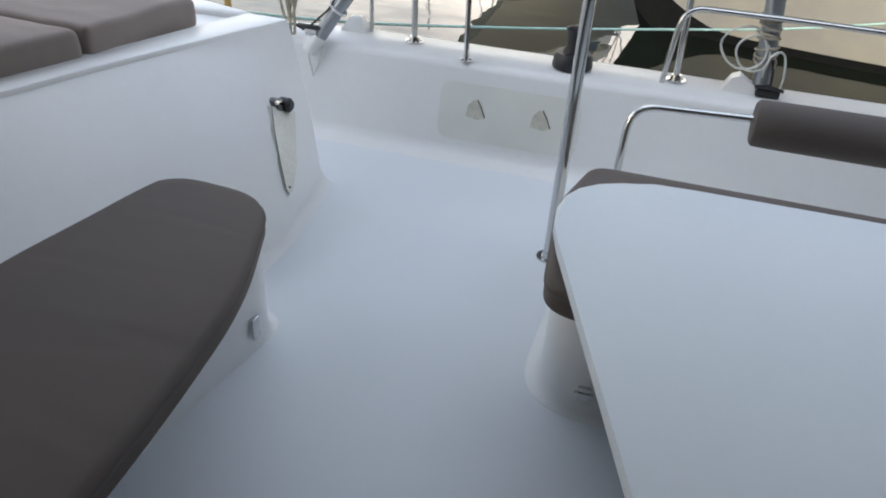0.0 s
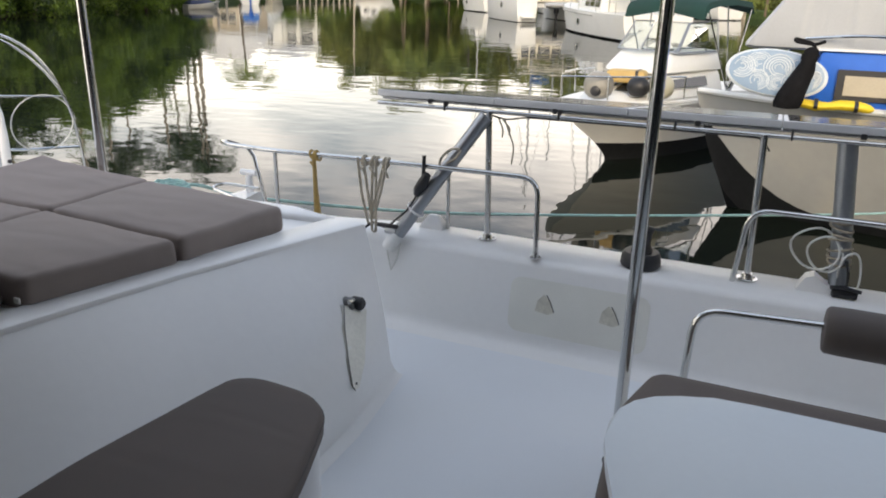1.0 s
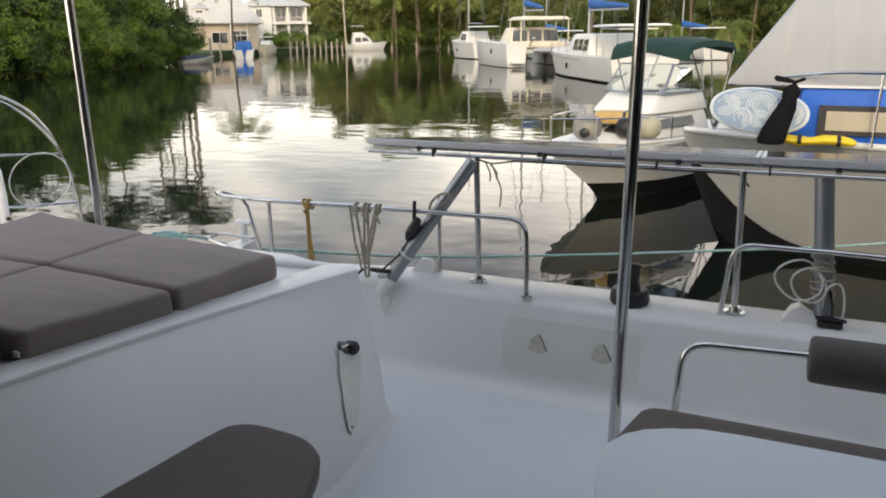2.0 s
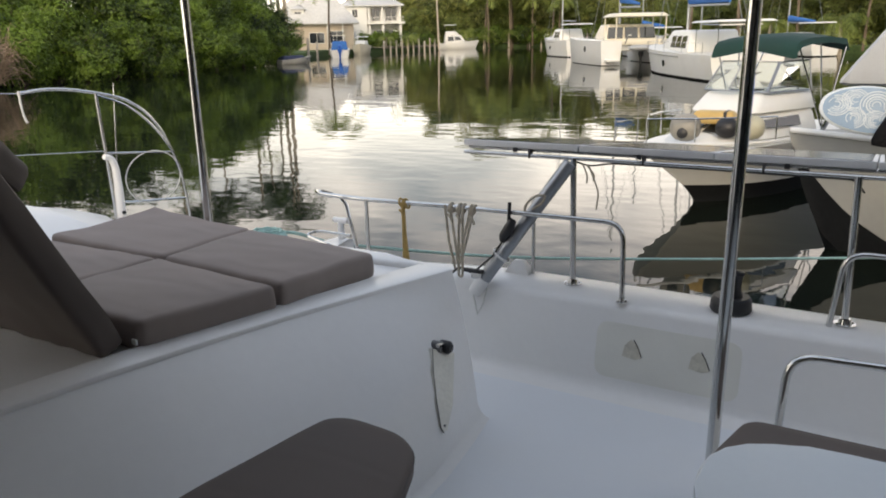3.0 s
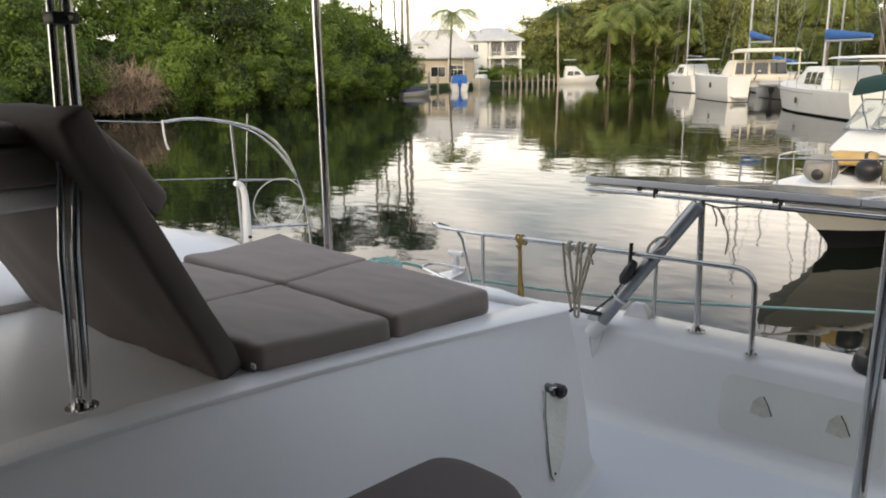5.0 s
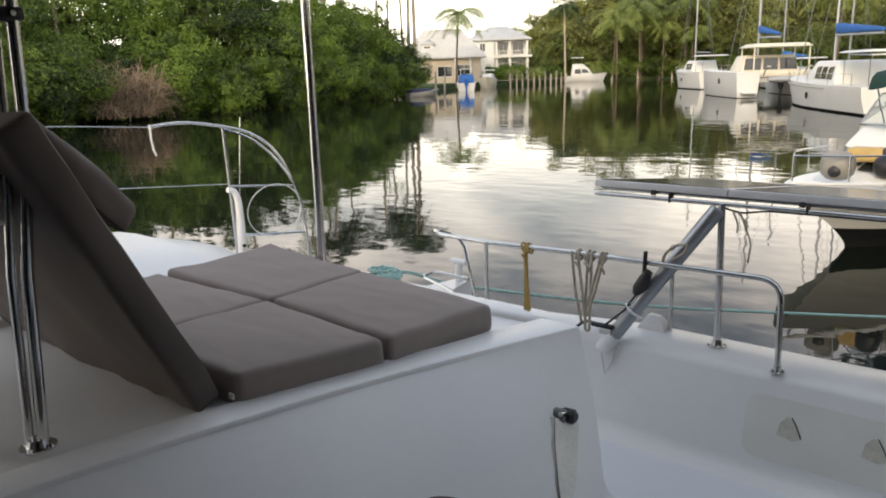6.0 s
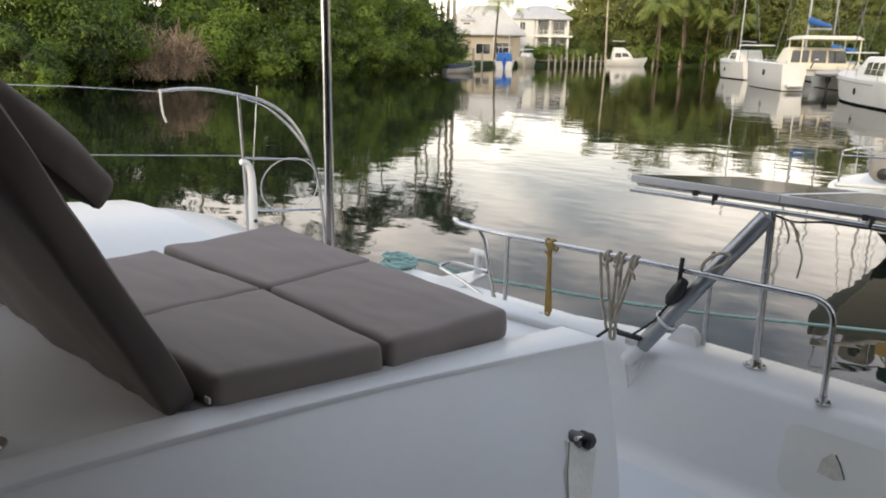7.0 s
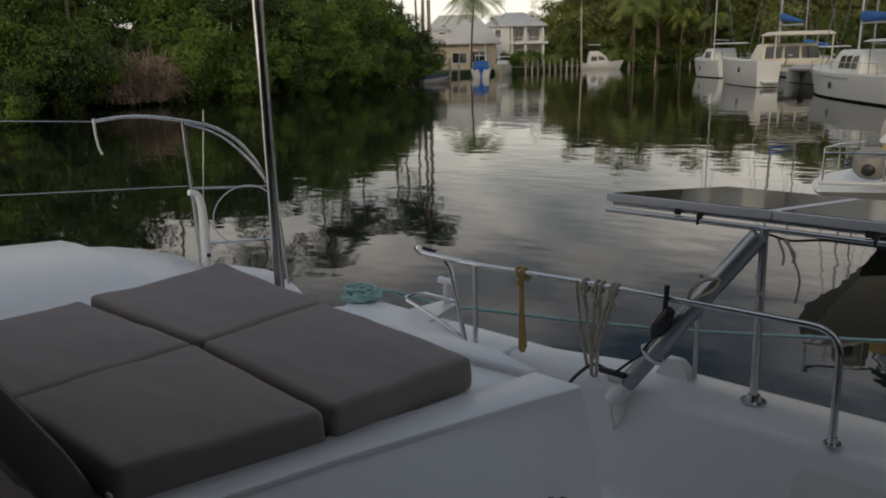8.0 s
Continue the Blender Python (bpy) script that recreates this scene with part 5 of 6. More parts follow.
# ---- dock with its piles ----
t = thing("dock", (-79, 120, WATER_Z), "weathered timber dock along the far bank", "dock")
for k in range(30):
    y = 114.0 + k * 0.86
    part("plank", new_box((-81.2, y, WATER_Z + 0.85), (-79.1, y + 0.82, WATER_Z + 0.95)), WOOD, t)
part("beam", new_box((-79.3, 114.0, WATER_Z + 0.6), (-79.15, 139.6, WATER_Z + 0.85)), WOOD, t)
rg = random.Random(11)
for k in range(14):
    y = 114.3 + k * 1.95
    part("pile", new_tube([(-78.95, y, WATER_Z - 1), (-78.95 + rg.uniform(-0.08, 0.08), y, WATER_Z + rg.uniform(1.7, 2.3))], 0.17, 8), PILE, t)
for x, y in ((-74.5, 145), (-73, 147), (-71.5, 149), (-69.5, 150.5), (-67.5, 152), (-65.5, 153.5), (-70.5, 91.0), (-72.8, 88.3), (-66.2, 78.5)):
    o = solo("mooring_pile", new_tube([(x, y, WATER_Z - 1), (x, y, WATER_Z + rg.uniform(2.0, 2.8))], 0.17, 8), PILE, "weathered timber mooring pile in the canal", "pile", "mooring piles", base=(x, y, WATER_Z))


# ---- boats ----
def hull_rings(L, B, F, draft, sheer=0.35, rake=0.9, stern=0.85, n=16, flare=0.86):
    """Closed sections from stern (x = 0) to bow (x = L), z from the waterline."""
    rings = []
    for i in range(n + 1):
        s = i / n
        hb = B / 2 * (stern + (1 - stern) * math.sin(min(1, s / 0.45) * math.pi / 2)) * (1 if s < 0.45 else max(0.02, 1 - ((s - 0.45) / 0.55) ** 2.3))
        top = F + sheer * s ** 2
        ring = []
        for f, z in ((1.0, top), (0.97, top * 0.6), (flare, 0.05), (0.6, -draft * 0.6), (0.02, -draft)):
            x = s * (L - rake) + rake * s ** 3 * (max(0, z + draft) / (top + draft)) + 0.0
            ring.append((x, hb * f * (1 if z > 0 or s < 0.7 else 1 - (s - 0.7) * 1.6), z))
        ring = ring + [(x, -y, z) for x, y, z in ring[::-1]]
        ring.append((ring[-1][0], 0, top + 0.03))
        rings.append(ring)
    return rings


def boat_pose(t, x, y, turn):
    t.matrix_basis = Matrix.Translation((x, y, WATER_Z)) @ Matrix.Rotation(radians(turn), 4, "Z")


def cabin_block(x0, x1, w0, w1, z0, z1, slope_f=0.4, slope_a=0.1, bevel=0.08, k=0.42):
    """A coachroof, narrower above, raked at both ends."""
    b = bmesh.new()
    lo = [(x0, -w0 / 2, z0), (x1, -w1 / 2, z0), (x1, w1 / 2, z0), (x0, w0 / 2, z0)]
    hi = [(x0 + slope_a, -w0 * k, z1), (x1 - slope_f, -w1 * k, z1), (x1 - slope_f, w1 * k, z1), (x0 + slope_a, w0 * k, z1)]
    v = [b.verts.new(p) for p in lo + hi]
    for f in ((3, 2, 1, 0), (4, 5, 6, 7), (0, 1, 5, 4), (1, 2, 6, 5), (2, 3, 7, 6), (3, 0, 4, 7)):
        b.faces.new([v[i] for i in f])
    bmesh.ops.bevel(b, geom=list(b.edges), offset=bevel, segments=2, affect="EDGES", profile=0.5)
    return b


def slab(pts, out, thick=0.02):
    """A thin plate on four corners, pushed out along a direction."""
    b, o = bmesh.new(), Vector(out).normalized()
    lo = [b.verts.new(Vector(p) + o * 0.004) for p in pts]
    hi = [b.verts.new(Vector(p) + o * (0.004 + thick)) for p in pts]
    b.faces.new(lo[::-1]), b.faces.new(hi)
    for i in range(len(pts)):
        b.faces.new((lo[i], lo[(i + 1) % len(pts)], hi[(i + 1) % len(pts)], hi[i]))
    bmesh.ops.recalc_face_normals(b, faces=list(b.faces))
    return b


def boom_cover(x0, x1, z, sag, material, t):
    b = bmesh.new()
    n = 10
    loft(b, [[(x0 + (x1 - x0) * i / n, 0.16 * (0.5 + 0.5 * i / n) * math.cos(a), z + sag * (i / n) + (0.10 + 0.22 * i / n) * math.sin(a)) for a in (2 * math.pi * k / 12 for k in range(12))] for i in range(n + 1)])
    part("sail_cover", b, material, t, "blue canvas sail cover")


def rail_on(t, pts, h, r=0.015):
    part("guard_rail", new_tube([Vector(p) + Vector((0, 0, h)) for p in pts], r, 6, bend=0.1), STEEL, t)
    for p in pts:
        part("stanchion", new_tube([p, Vector(p) + Vector((0, 0, h))], r * 0.9, 6), STEEL, t)


def bottom_band(L, B, F, draft, top=0.10, rise=0.0, **kw):
    """Dark bottom paint: the lower hull, a touch proud of the topsides, rising to the bow."""
    rings = hull_rings(L, B, F, draft, **kw)
    out = []
    for i, r in enumerate(rings):
        up = top + rise * (i / (len(rings) - 1)) ** 4

        def edge(p, q, z=up):
            k = (z - p[2]) / max(0.01, q[2] - p[2])
            return (p[0] + (q[0] - p[0]) * k, p[1] + (q[1] - p[1]) * k, z)
        keep = [edge(r[2], r[1])] + r[2:8] + [edge(r[7], r[8])]
        out.append([(x + 0.012 * i / (len(rings) - 1), y * 1.012, z) for x, y, z in keep])
    return loft(bmesh.new(), out)


def sailboat(L, B, F, material, cover, label, mast=14.0, deckhouse=0.9, boom=1.9):
    t = thing("sailboat", (0, 0, 0), label, "sailboat")
    rake = L * 0.12
    part("hull", loft(bmesh.new(), hull_rings(L, B, F, 0.5)), material, t)
    part("bottom", bottom_band(L, B, F, 0.5), ANTIFOUL, t, "dark bottom paint")
    c = part("cabin", cabin_block(L * 0.28, L * 0.70, B * 0.72, B * 0.5, F, F + deckhouse, rake, 0.3, 0.16), material, t)
    for sgn in (-1, 1):
        for k0, k1 in ((0.31, 0.38), (0.388, 0.455), (0.463, 0.53)):
            w = [(L * k, sgn * (B * (0.36 - 0.262 * (k - 0.28)) - (z * 0.055 * B / deckhouse)), F + z) for k, z in ((k0, 0.28), (k1, 0.30), (k1 - 0.008, deckhouse * 0.72), (k0 + 0.004, deckhouse * 0.76))]
            part("window", slab(w, (0, sgn, 0.1)), TINT, c, "tinted side window")
        part("rub_strake", new_tube([(L * u, sgn * 1.004 * B / 2 * (1 if u < 0.45 else max(0.03, 1 - ((u - 0.45) / 0.55) ** 2.3)), F * 0.86 + 0.35 * u * u) for u in (0.25, 0.35, 0.45, 0.6, 0.7, 0.8, 0.88, 0.94)], 0.03, 6), HULL_DULL, t, "weathered rub strake")
        b = bmesh.new()
        x, y = L * 0.42, sgn * B * 0.49
        tube(b, [(x, y, F * 0.55), (x, y + sgn * 0.03, F * 0.55)], 0.2, 14)
        part("porthole", b, TINT, t, "dark round hull port")
    fx = L * 0.70
    for y0, y1 in ((-0.21, -0.02), (0.02, 0.21)):
        part("window", slab([(fx - rake * 0.34, y0 * B, F + deckhouse * 0.34), (fx - rake * 0.34, y1 * B, F + deckhouse * 0.34), (fx - rake * 0.76, y1 * B * 0.9, F + deckhouse * 0.76), (fx - rake * 0.76, y0 * B * 0.9, F + deckhouse * 0.76)], (deckhouse, 0, rake)), TINT, c, "tinted front window")
    part("hatch", new_box((L * 0.76, -0.3, F + 0.12), (L * 0.76 + 0.6, 0.3, F + 0.30), 0.03), TINT, t, "dark deck hatch")
    m = part("mast", new_tube([(L * 0.58, 0, F + deckhouse * 0.8), (L * 0.58, 0, F + mast)], 0.09, 8, 0.07), ALU, t)
    part("boom", new_tube([(L * 0.58, 0, F + boom), (L * 0.18, 0, F + boom - 0.15)], 0.06, 8), ALU, t)
    if cover:
        boom_cover(L * 0.18, L * 0.57, F + boom + 0.05, 0.35, cover, t)
    part("forestay", new_tube([(L * 0.97, 0, F + 0.3), (L * 0.58, 0, F + mast)], 0.02, 5), ALU, t)
    part("backstay", new_tube([(0.05, 0, F + 0.1), (L * 0.58, 0, F + mast)], 0.015, 5), ALU, t)
    for sgn in (-1, 1):
        part("shroud", new_tube([(L * 0.56, sgn * B * 0.47, F), (L * 0.58, sgn * 0.1, F + mast * 0.93)], 0.012, 5), ALU, t)
        rail_on(t, [(L * k, sgn * B * (0.46 if k < 0.7 else 0.30), F + 0.05) for k in (0.05, 0.25, 0.45, 0.65, 0.82)], 0.6)
    part("bimini", cabin_block(L * 0.02, L * 0.26, B * 0.7, B * 0.72, F + 1.75, F + 1.87, 0.1, 0.1, 0.04), material, t)
    for x in (0.04, 0.24):
        for sgn in (-1, 1):
            part("bimini_post", new_tube([(L * x, sgn * B * 0.3, F - 0.1), (L * x, sgn * B * 0.3, F + 1.78)], 0.02, 6), STEEL, t)
    return t


s = sailboat(18.0, 4.8, 1.45, HULL, CANVAS_BLUE, "white sailing yacht with blue sail cover, moored", 16, 1.35, 2.9)
boat_pose(s, -6.9, 44.8, 121)
s = sailboat(13.0, 4.4, 1.9, HULL, None, "white sailing boat with low cabin moored by the bank", 15, 1.3, 2.3)
boat_pose(s, -31.6, 86.0, 129)
s = sailboat(11.0, 3.6, 1.4, HULL, CANVAS_BLUE, "white yacht far along the moorings", 15)
boat_pose(s, -6, 84, 130)
s = sailboat(10.5, 3.4, 1.3, HULL, CANVAS_BLUE, "white yacht lying behind the catamaran", 16)
boat_pose(s, -20.5, 84, 140)
s = sailboat(11.5, 3.6, 1.35, HULL_CREAM, None, "cream yacht lying between the moored boats", 17)
boat_pose(s, -10.5, 70, 142)

# big catamaran with its stern to us
t = thing("catamaran", (0, 0, 0), "large white cruising catamaran with cream hardtop, moored stern first", "catamaran")
for y in (-2.9, 2.9):
    b = loft(bmesh.new(), [[(x, y + yy, z) for x, yy, z in ring] for ring in hull_rings(12.5, 2.05, 2.05, 0.5, sheer=0.25, stern=0.9)])
    h = part("hull", b, HULL, t)
    b = loft(bmesh.new(), [[(x - 0.01, y + yy, z) for x, yy, z in ring] for ring in [[(p[0], p[1] * 1.004, min(p[2], 0.1)) for p in r[2:8]] for r in hull_rings(12.5, 2.05, 2.05, 0.5, sheer=0.25, stern=0.9)]])
    part("bottom", b, ANTIFOUL, h)
    part("porthole", new_tube([(4.2, y + (0.98 if y > 0 else -0.98), 1.35), (4.2, y + (1.04 if y > 0 else -1.04), 1.35)], 0.25, 14), TINT, h)
    part("transom_step", new_box((-0.7, y - 0.6, 0.35), (0.05, y + 0.6, 0.55), 0.05), HULL, h)
part("bridgedeck", new_box((1.2, -2.9, 1.15), (8.5, 2.9, 1.72), 0.12), HULL, t)
c = part("cabin", cabin_block(3.2, 8.2, 5.0, 4.2, 1.65, 3.4, 1.6, 0.15, 0.2), HULL_CREAM, t)
for y0, y1 in ((-2.2, -0.8), (-0.6, 0.6), (0.8, 2.2)):
    part("window", slab([(3.22, y0, 2.2), (3.22, y1, 2.2), (3.30, y1 * 0.95, 3.15), (3.30, y0 * 0.95, 3.15)], (-1, 0, 0.1)), TINT, c)
part("hardtop", cabin_block(0.6, 4.4, 4.9, 4.8, 4.0, 4.3, 0.5, 0.35, 0.13), HULL_CREAM, t, "cream hardtop roof")
for x in (0.9, 3.9):
    for y in (-2.2, 2.2):
        part("hardtop_post", new_tube([(x, y, 1.6), (x, y, 4.05)], 0.06, 8), HULL_CREAM, t)
part("stern_seat", new_box((0.85, -2.1, 1.65), (1.5, 2.1, 2.15), 0.06), HULL_CREAM, t)
part("davit_arm", new_tube([(0.3, -1.6, 1.8), (-0.5, -1.6, 2.5), (-1.3, -1.6, 2.45)], 0.05, 8, bend=0.2), STEEL, t)
part("davit_arm", new_tube([(0.3, 1.6, 1.8), (-0.5, 1.6, 2.5), (-1.3, 1.6, 2.45)], 0.05, 8, bend=0.2), STEEL, t)
part("dinghy", loft(bmesh.new(), [[(-1.0 + 0.45 * math.cos(a) * k, y, 1.45 + 0.26 * math.sin(a) * k) for a in (2 * math.pi * j / 12 for j in range(12))] for y, k in ((-1.7, 0.4), (-1.5, 0.9), (0.0, 1.0), (1.2, 0.95), (1.7, 0.6))]), CANVAS_GREY, t, "grey inflatable dinghy on davits")
part("outboard", loft(bmesh.new(), [[(0.2 + r * math.cos(a), 0.2 + r * math.sin(a), z) for a in (2 * math.pi * k / 10 for k in range(10))] for z, r in ((-0.3, 0.08), (0.6, 0.1), (0.9, 0.22), (1.4, 0.2), (1.5, 0.1))]), BLACK, t, "black outboard motor")
part("mast", new_tube([(6.4, 0, 2.9), (6.4, 0, 18)], 0.12, 10, 0.09), ALU, t)
part("boom", new_tube([(6.3, 0, 4.9), (1.4, 0, 4.8)], 0.08, 8), ALU, t)
boom_cover(1.6, 6.2, 5.05, 0.55, CANVAS_BLUE, t)
part("forestay", new_tube([(12.2, 0, 1.9), (6.4, 0, 17.5)], 0.025, 5), ALU, t)
for y in (-2.9, 2.9):
    part("shroud", new_tube([(5.6, y, 1.8), (6.4, y * 0.03, 16)], 0.015, 5), ALU, t)
    rail_on(t, [(k, y * 1.2, 1.75) for k in (0.3, 2.5, 4.7, 6.9, 9.1)], 0.6)
boat_pose(t, -18.5, 65.6, 127)

# flybridge cruiser at the dock
t = thing("motor_cruiser", (0, 0, 0), "white flybridge motor cruiser tied to the far dock", "motorboat")
part("hull", loft(bmesh.new(), hull_rings(8.2, 2.9, 1.15, 0.4, sheer=0.5)), HULL, t)
c = part("cabin", cabin_block(1.2, 5.6, 2.5, 2.0, 1.15, 2.75, 1.2, 0.1, 0.1), HULL, t)
for sgn in (-1, 1):
    part("window", slab([(1.8, sgn * 1.2, 1.6), (3.0, sgn * 1.15, 1.6), (2.95, sgn * 1.08, 2.45), (1.85, sgn * 1.12, 2.45)], (0, sgn, 0.1)), TINT, c)
    part("window", slab([(3.2, sgn * 1.13, 1.7), (4.6, sgn * 1.02, 1.75), (4.1, sgn * 0.96, 2.4), (3.2, sgn * 1.05, 2.45)], (0, sgn, 0.1)), TINT, c)
part("flybridge", cabin_block(1.4, 4.2, 2.2, 1.8, 2.75, 3.45, 0.8, 0.1, 0.08), HULL, t)
part("bimini", cabin_block(1.2, 3.6, 2.1, 2.1, 4.6, 4.72, 0.1, 0.1, 0.04), HULL, t)
for x in (1.4, 3.3):
    for sgn in (-1, 1):
        part("bimini_post", new_tube([(x, sgn * 0.95, 3.3), (x, sgn * 0.95, 4.6)], 0.025, 6), STEEL, t)
rail_on(t, [(4.8, -1.2, 1.3), (6.4, -0.8, 1.45), (7.9, 0, 1.6), (6.4, 0.8, 1.45), (4.8, 1.2, 1.3)], 0.5)
boat_pose(t, -79.4, 134.0, 35)

# small boats by the houses
t = thing("small_boat", (0, 0, 0), "small white open boat with blue canvas cover", "motorboat")
part("hull", loft(bmesh.new(), hull_rings(5.8, 2.3, 0.9, 0.3)), HULL, t)
part("cover", cabin_block(0.6, 3.6, 1.9, 1.6, 0.9, 1.9, 0.9, 0.3, 0.15), CANVAS_BLUE, t, "bright blue canvas")
part("motor", loft(bmesh.new(), [[(-0.25 + r * math.cos(a), r * math.sin(a), z) for a in (2 * math.pi * k / 10 for k in range(10))] for z, r in ((-0.3, 0.06), (0.5, 0.1), (0.8, 0.24), (1.4, 0.2), (1.5, 0.08))]), BLUE, t)
part("t_top", cabin_block(1.2, 3.0, 1.7, 1.7, 2.5, 2.58, 0.1, 0.1, 0.03), HULL_CREAM, t)
for x in (1.4, 2.8):
    for sgn in (-1, 1):
        part("t_top_post", new_tube([(x, sgn * 0.75, 0.9), (x, sgn * 0.6, 2.5)], 0.03, 6), STEEL, t)
boat_pose(t, -66.9, 86.0, 128)
t.scale = (1.25, 1.25, 1.2)
t = thing("small_boat", (0, 0, 0), "small cream cuddy boat beside the dock", "motorboat")
part("hull", loft(bmesh.new(), hull_rings(6.2, 2.3, 1.0, 0.3)), HULL_CREAM, t)
part("cabin", cabin_block(2.0, 4.8, 1.8, 1.3, 1.0, 1.7, 0.8, 0.2, 0.1), HULL, t)
part("canvas_top", cabin_block(1.2, 3.0, 1.8, 1.7, 2.1, 2.2, 0.1, 0.1, 0.04), HULL, t)
boat_pose(t, -77.4, 105.8, -58)
t.scale = (1.1, 1.3, 1.3)
t = thing("covered_dinghy", (0, 0, 0), "low dinghy under a dark blue cover by the bank", "dinghy")
part("hull", loft(bmesh.new(), hull_rings(4.2, 1.7, 0.5, 0.2)), HULL_DULL, t)
part("cover", cabin_block(0.1, 3.6, 1.5, 1.0, 0.5, 0.95, 0.8, 0.3, 0.15), mat("navy_cover", (0.03, 0.04, 0.09), 0.8), t)
boat_pose(t, -59.6, 65.6, 70)

# ---- the two boats moored close by ----
def lower(b, d):
    bmesh.ops.translate(b, vec=(0, 0, -d), verts=b.verts)
    return b


def flared_hull(L, B, F, Lw, narrow, draft, boot, blunt=2.4, fine=2.0, spoon=0.8, flare=0.85, n=30, m=9):
    """Topsides and bottom of a hull with a raked stem and flared bow; x from stern to bow, z from the water."""
    def row(s, zs):
        deck = B / 2 * (0.88 + 0.12 * math.sin(min(1, s / 0.45) * math.pi / 2)) * max(0.012, 1 - max(0, (s - 0.42) / 0.58) ** blunt)
        line = B / 2 * narrow * max(0.006, 1 - max(0, (s - 0.30) / 0.70) ** fine)
        out = []
        for z in zs:
            k = max(0.0, z / F)
            y = min(line, deck) + (deck - min(line, deck)) * k ** flare
            if z < 0:
                y *= max(0.03, 1 - (z / -draft) ** 2)
            out.append((s * (Lw + (L - Lw) * k ** spoon), y, z))
        return out
    top, low = [], []
    for i in range(n + 1):
        s = 1 - (1 - i / n) ** 1.7
        b0 = boot(s)
        t = row(s, [b0 + (F - b0) * j / m for j in range(m, -1, -1)])
        mid = [(t[0][0], 0.0, F + 0.04)]
        top.append(t + [(x, -y, z) for x, y, z in t[::-1]] + mid)
        t = row(s, [b0 - (b0 + draft) * j / m for j in range(m + 1)])
        low.append([(x + 0.004, y + 0.004, z) for x, y, z in t] + [(x + 0.004, -y - 0.004, z) for x, y, z in t[::-1]])
    return loft(bmesh.new(), top), loft(bmesh.new(), low)


COCKPIT = Vector((0.1193, 0.0594, 1.8454))


def nearer(t, k=0.8):
    """Brings a thing closer towards the cockpit, smaller by the same factor."""
    t.matrix_basis = Matrix.Translation(COCKPIT) @ Matrix.Scale(k, 4) @ Matrix.Translation(-COCKPIT) @ t.matrix_basis


t = thing("runabout", (0, 0, 0), "white cuddy runabout with green bimini, moored nearby", "motorboat")
SINK = 0.6245
up, down = flared_hull(7.0, 2.6, 0.62 + SINK, 5.15, 0.60, 0.35, lambda s: 0.34 + 0.08 * s ** 4, 3.2, 3.0, 1.35, 1.35)
part("hull", lower(up, SINK), HULL, t)
part("bottom", lower(down, SINK), ANTIFOUL, t, "black bottom paint")
part("rub_rail", new_tube([(s_, 1.25 * (1 if s_ < 3.4 else max(0.03, 1 - ((s_ - 3.4) / 3.6) ** 2.3)), 0.62 + 0.15 * (s_ / 7) ** 2) for s_ in (0.3, 1.5, 3, 4, 5, 5.8, 6.4, 6.8, 6.97)], 0.035, 8), HULL, t)
c = part("cabin", cabin_block(2.2, 5.6, 2.1, 1.4, 0.62, 1.22, 1.5, 0.1, 0.14), HULL, t)
d = part("cabin_top", cabin_block(2.2, 4.5, 1.95, 1.55, 1.16, 1.58, 0.5, 0.1, 0.12), HULL, t)
part("window", slab([(3.0, 0.97, 0.88), (4.4, 0.80, 0.90), (4.1, 0.76, 1.05), (3.0, 0.90, 1.08)], (0, 1, 0.2)), TINT, c)
for y0, y1 in ((0.06, 0.52), (-0.52, -0.06)):
    part("window", slab([(5.12, y0, 0.84), (5.12, y1, 0.84), (4.52, y1 * 0.95, 1.08), (4.52, y0 * 0.95, 1.08)], (0.37, 0, 0.93)), TINT, c, "dark foredeck window")
part("hatch", new_box((3.3, -0.28, 1.58), (3.8, 0.28, 1.62), 0.015), TINT, d)
part("grab_rail", new_tube([(2.9, 0.80, 1.60), (2.95, 0.80, 1.66), (3.9, 0.68, 1.66), (3.95, 0.68, 1.60)], 0.018, 6, bend=0.04), STEEL, d)
frame_ = [(2.5, 0.86, 1.58), (3.95, 0.72, 1.58), (3.45, 0.64, 2.16), (2.5, 0.76, 2.20)]
nose = [(4.2, 0.0, 1.60), (3.7, 0.0, 2.18)]
w = part("windshield", slab(frame_, (0, 1, 0.2), 0.012), PANE, t, "clear windshield in a thin alloy frame")
part("windshield_frame", new_tube([Vector(p) + Vector((0, 0.02, 0)) for p in frame_ + frame_[:1]], 0.022, 6), ALU, w)
for sgn in (1, -1):
    lo, hi = (3.95, 0.72 * sgn, 1.58), (3.45, 0.64 * sgn, 2.16)
    w = part("windshield", slab([lo, nose[0], nose[1], hi], (1, 0.3 * sgn, 0.4), 0.012), PANE, t)
    part("windshield_frame", new_tube([Vector(p) + Vector((0.02, 0, 0.01)) for p in (lo, nose[0], nose[1], hi, lo)], 0.022, 6), ALU, w)
b = bmesh.new()
loft(b, [[(x, y, z0 - 0.07 * (y / 1.1) ** 2 + dz) for y, dz in ((-0.98, -0.12), (-0.94, 0), (-0.5, 0.03), (0, 0.04), (0.5, 0.03), (0.94, 0), (0.98, -0.12), (0.9, -0.14), (0, -0.02), (-0.9, -0.14))] for x, z0 in ((1.2, 2.52), (1.3, 2.64), (2.0, 2.70), (2.8, 2.69), (3.25, 2.63), (3.38, 2.54), (3.42, 2.42))])
part("bimini", b, CANVAS_GREEN, t, "dark green canvas bimini top")
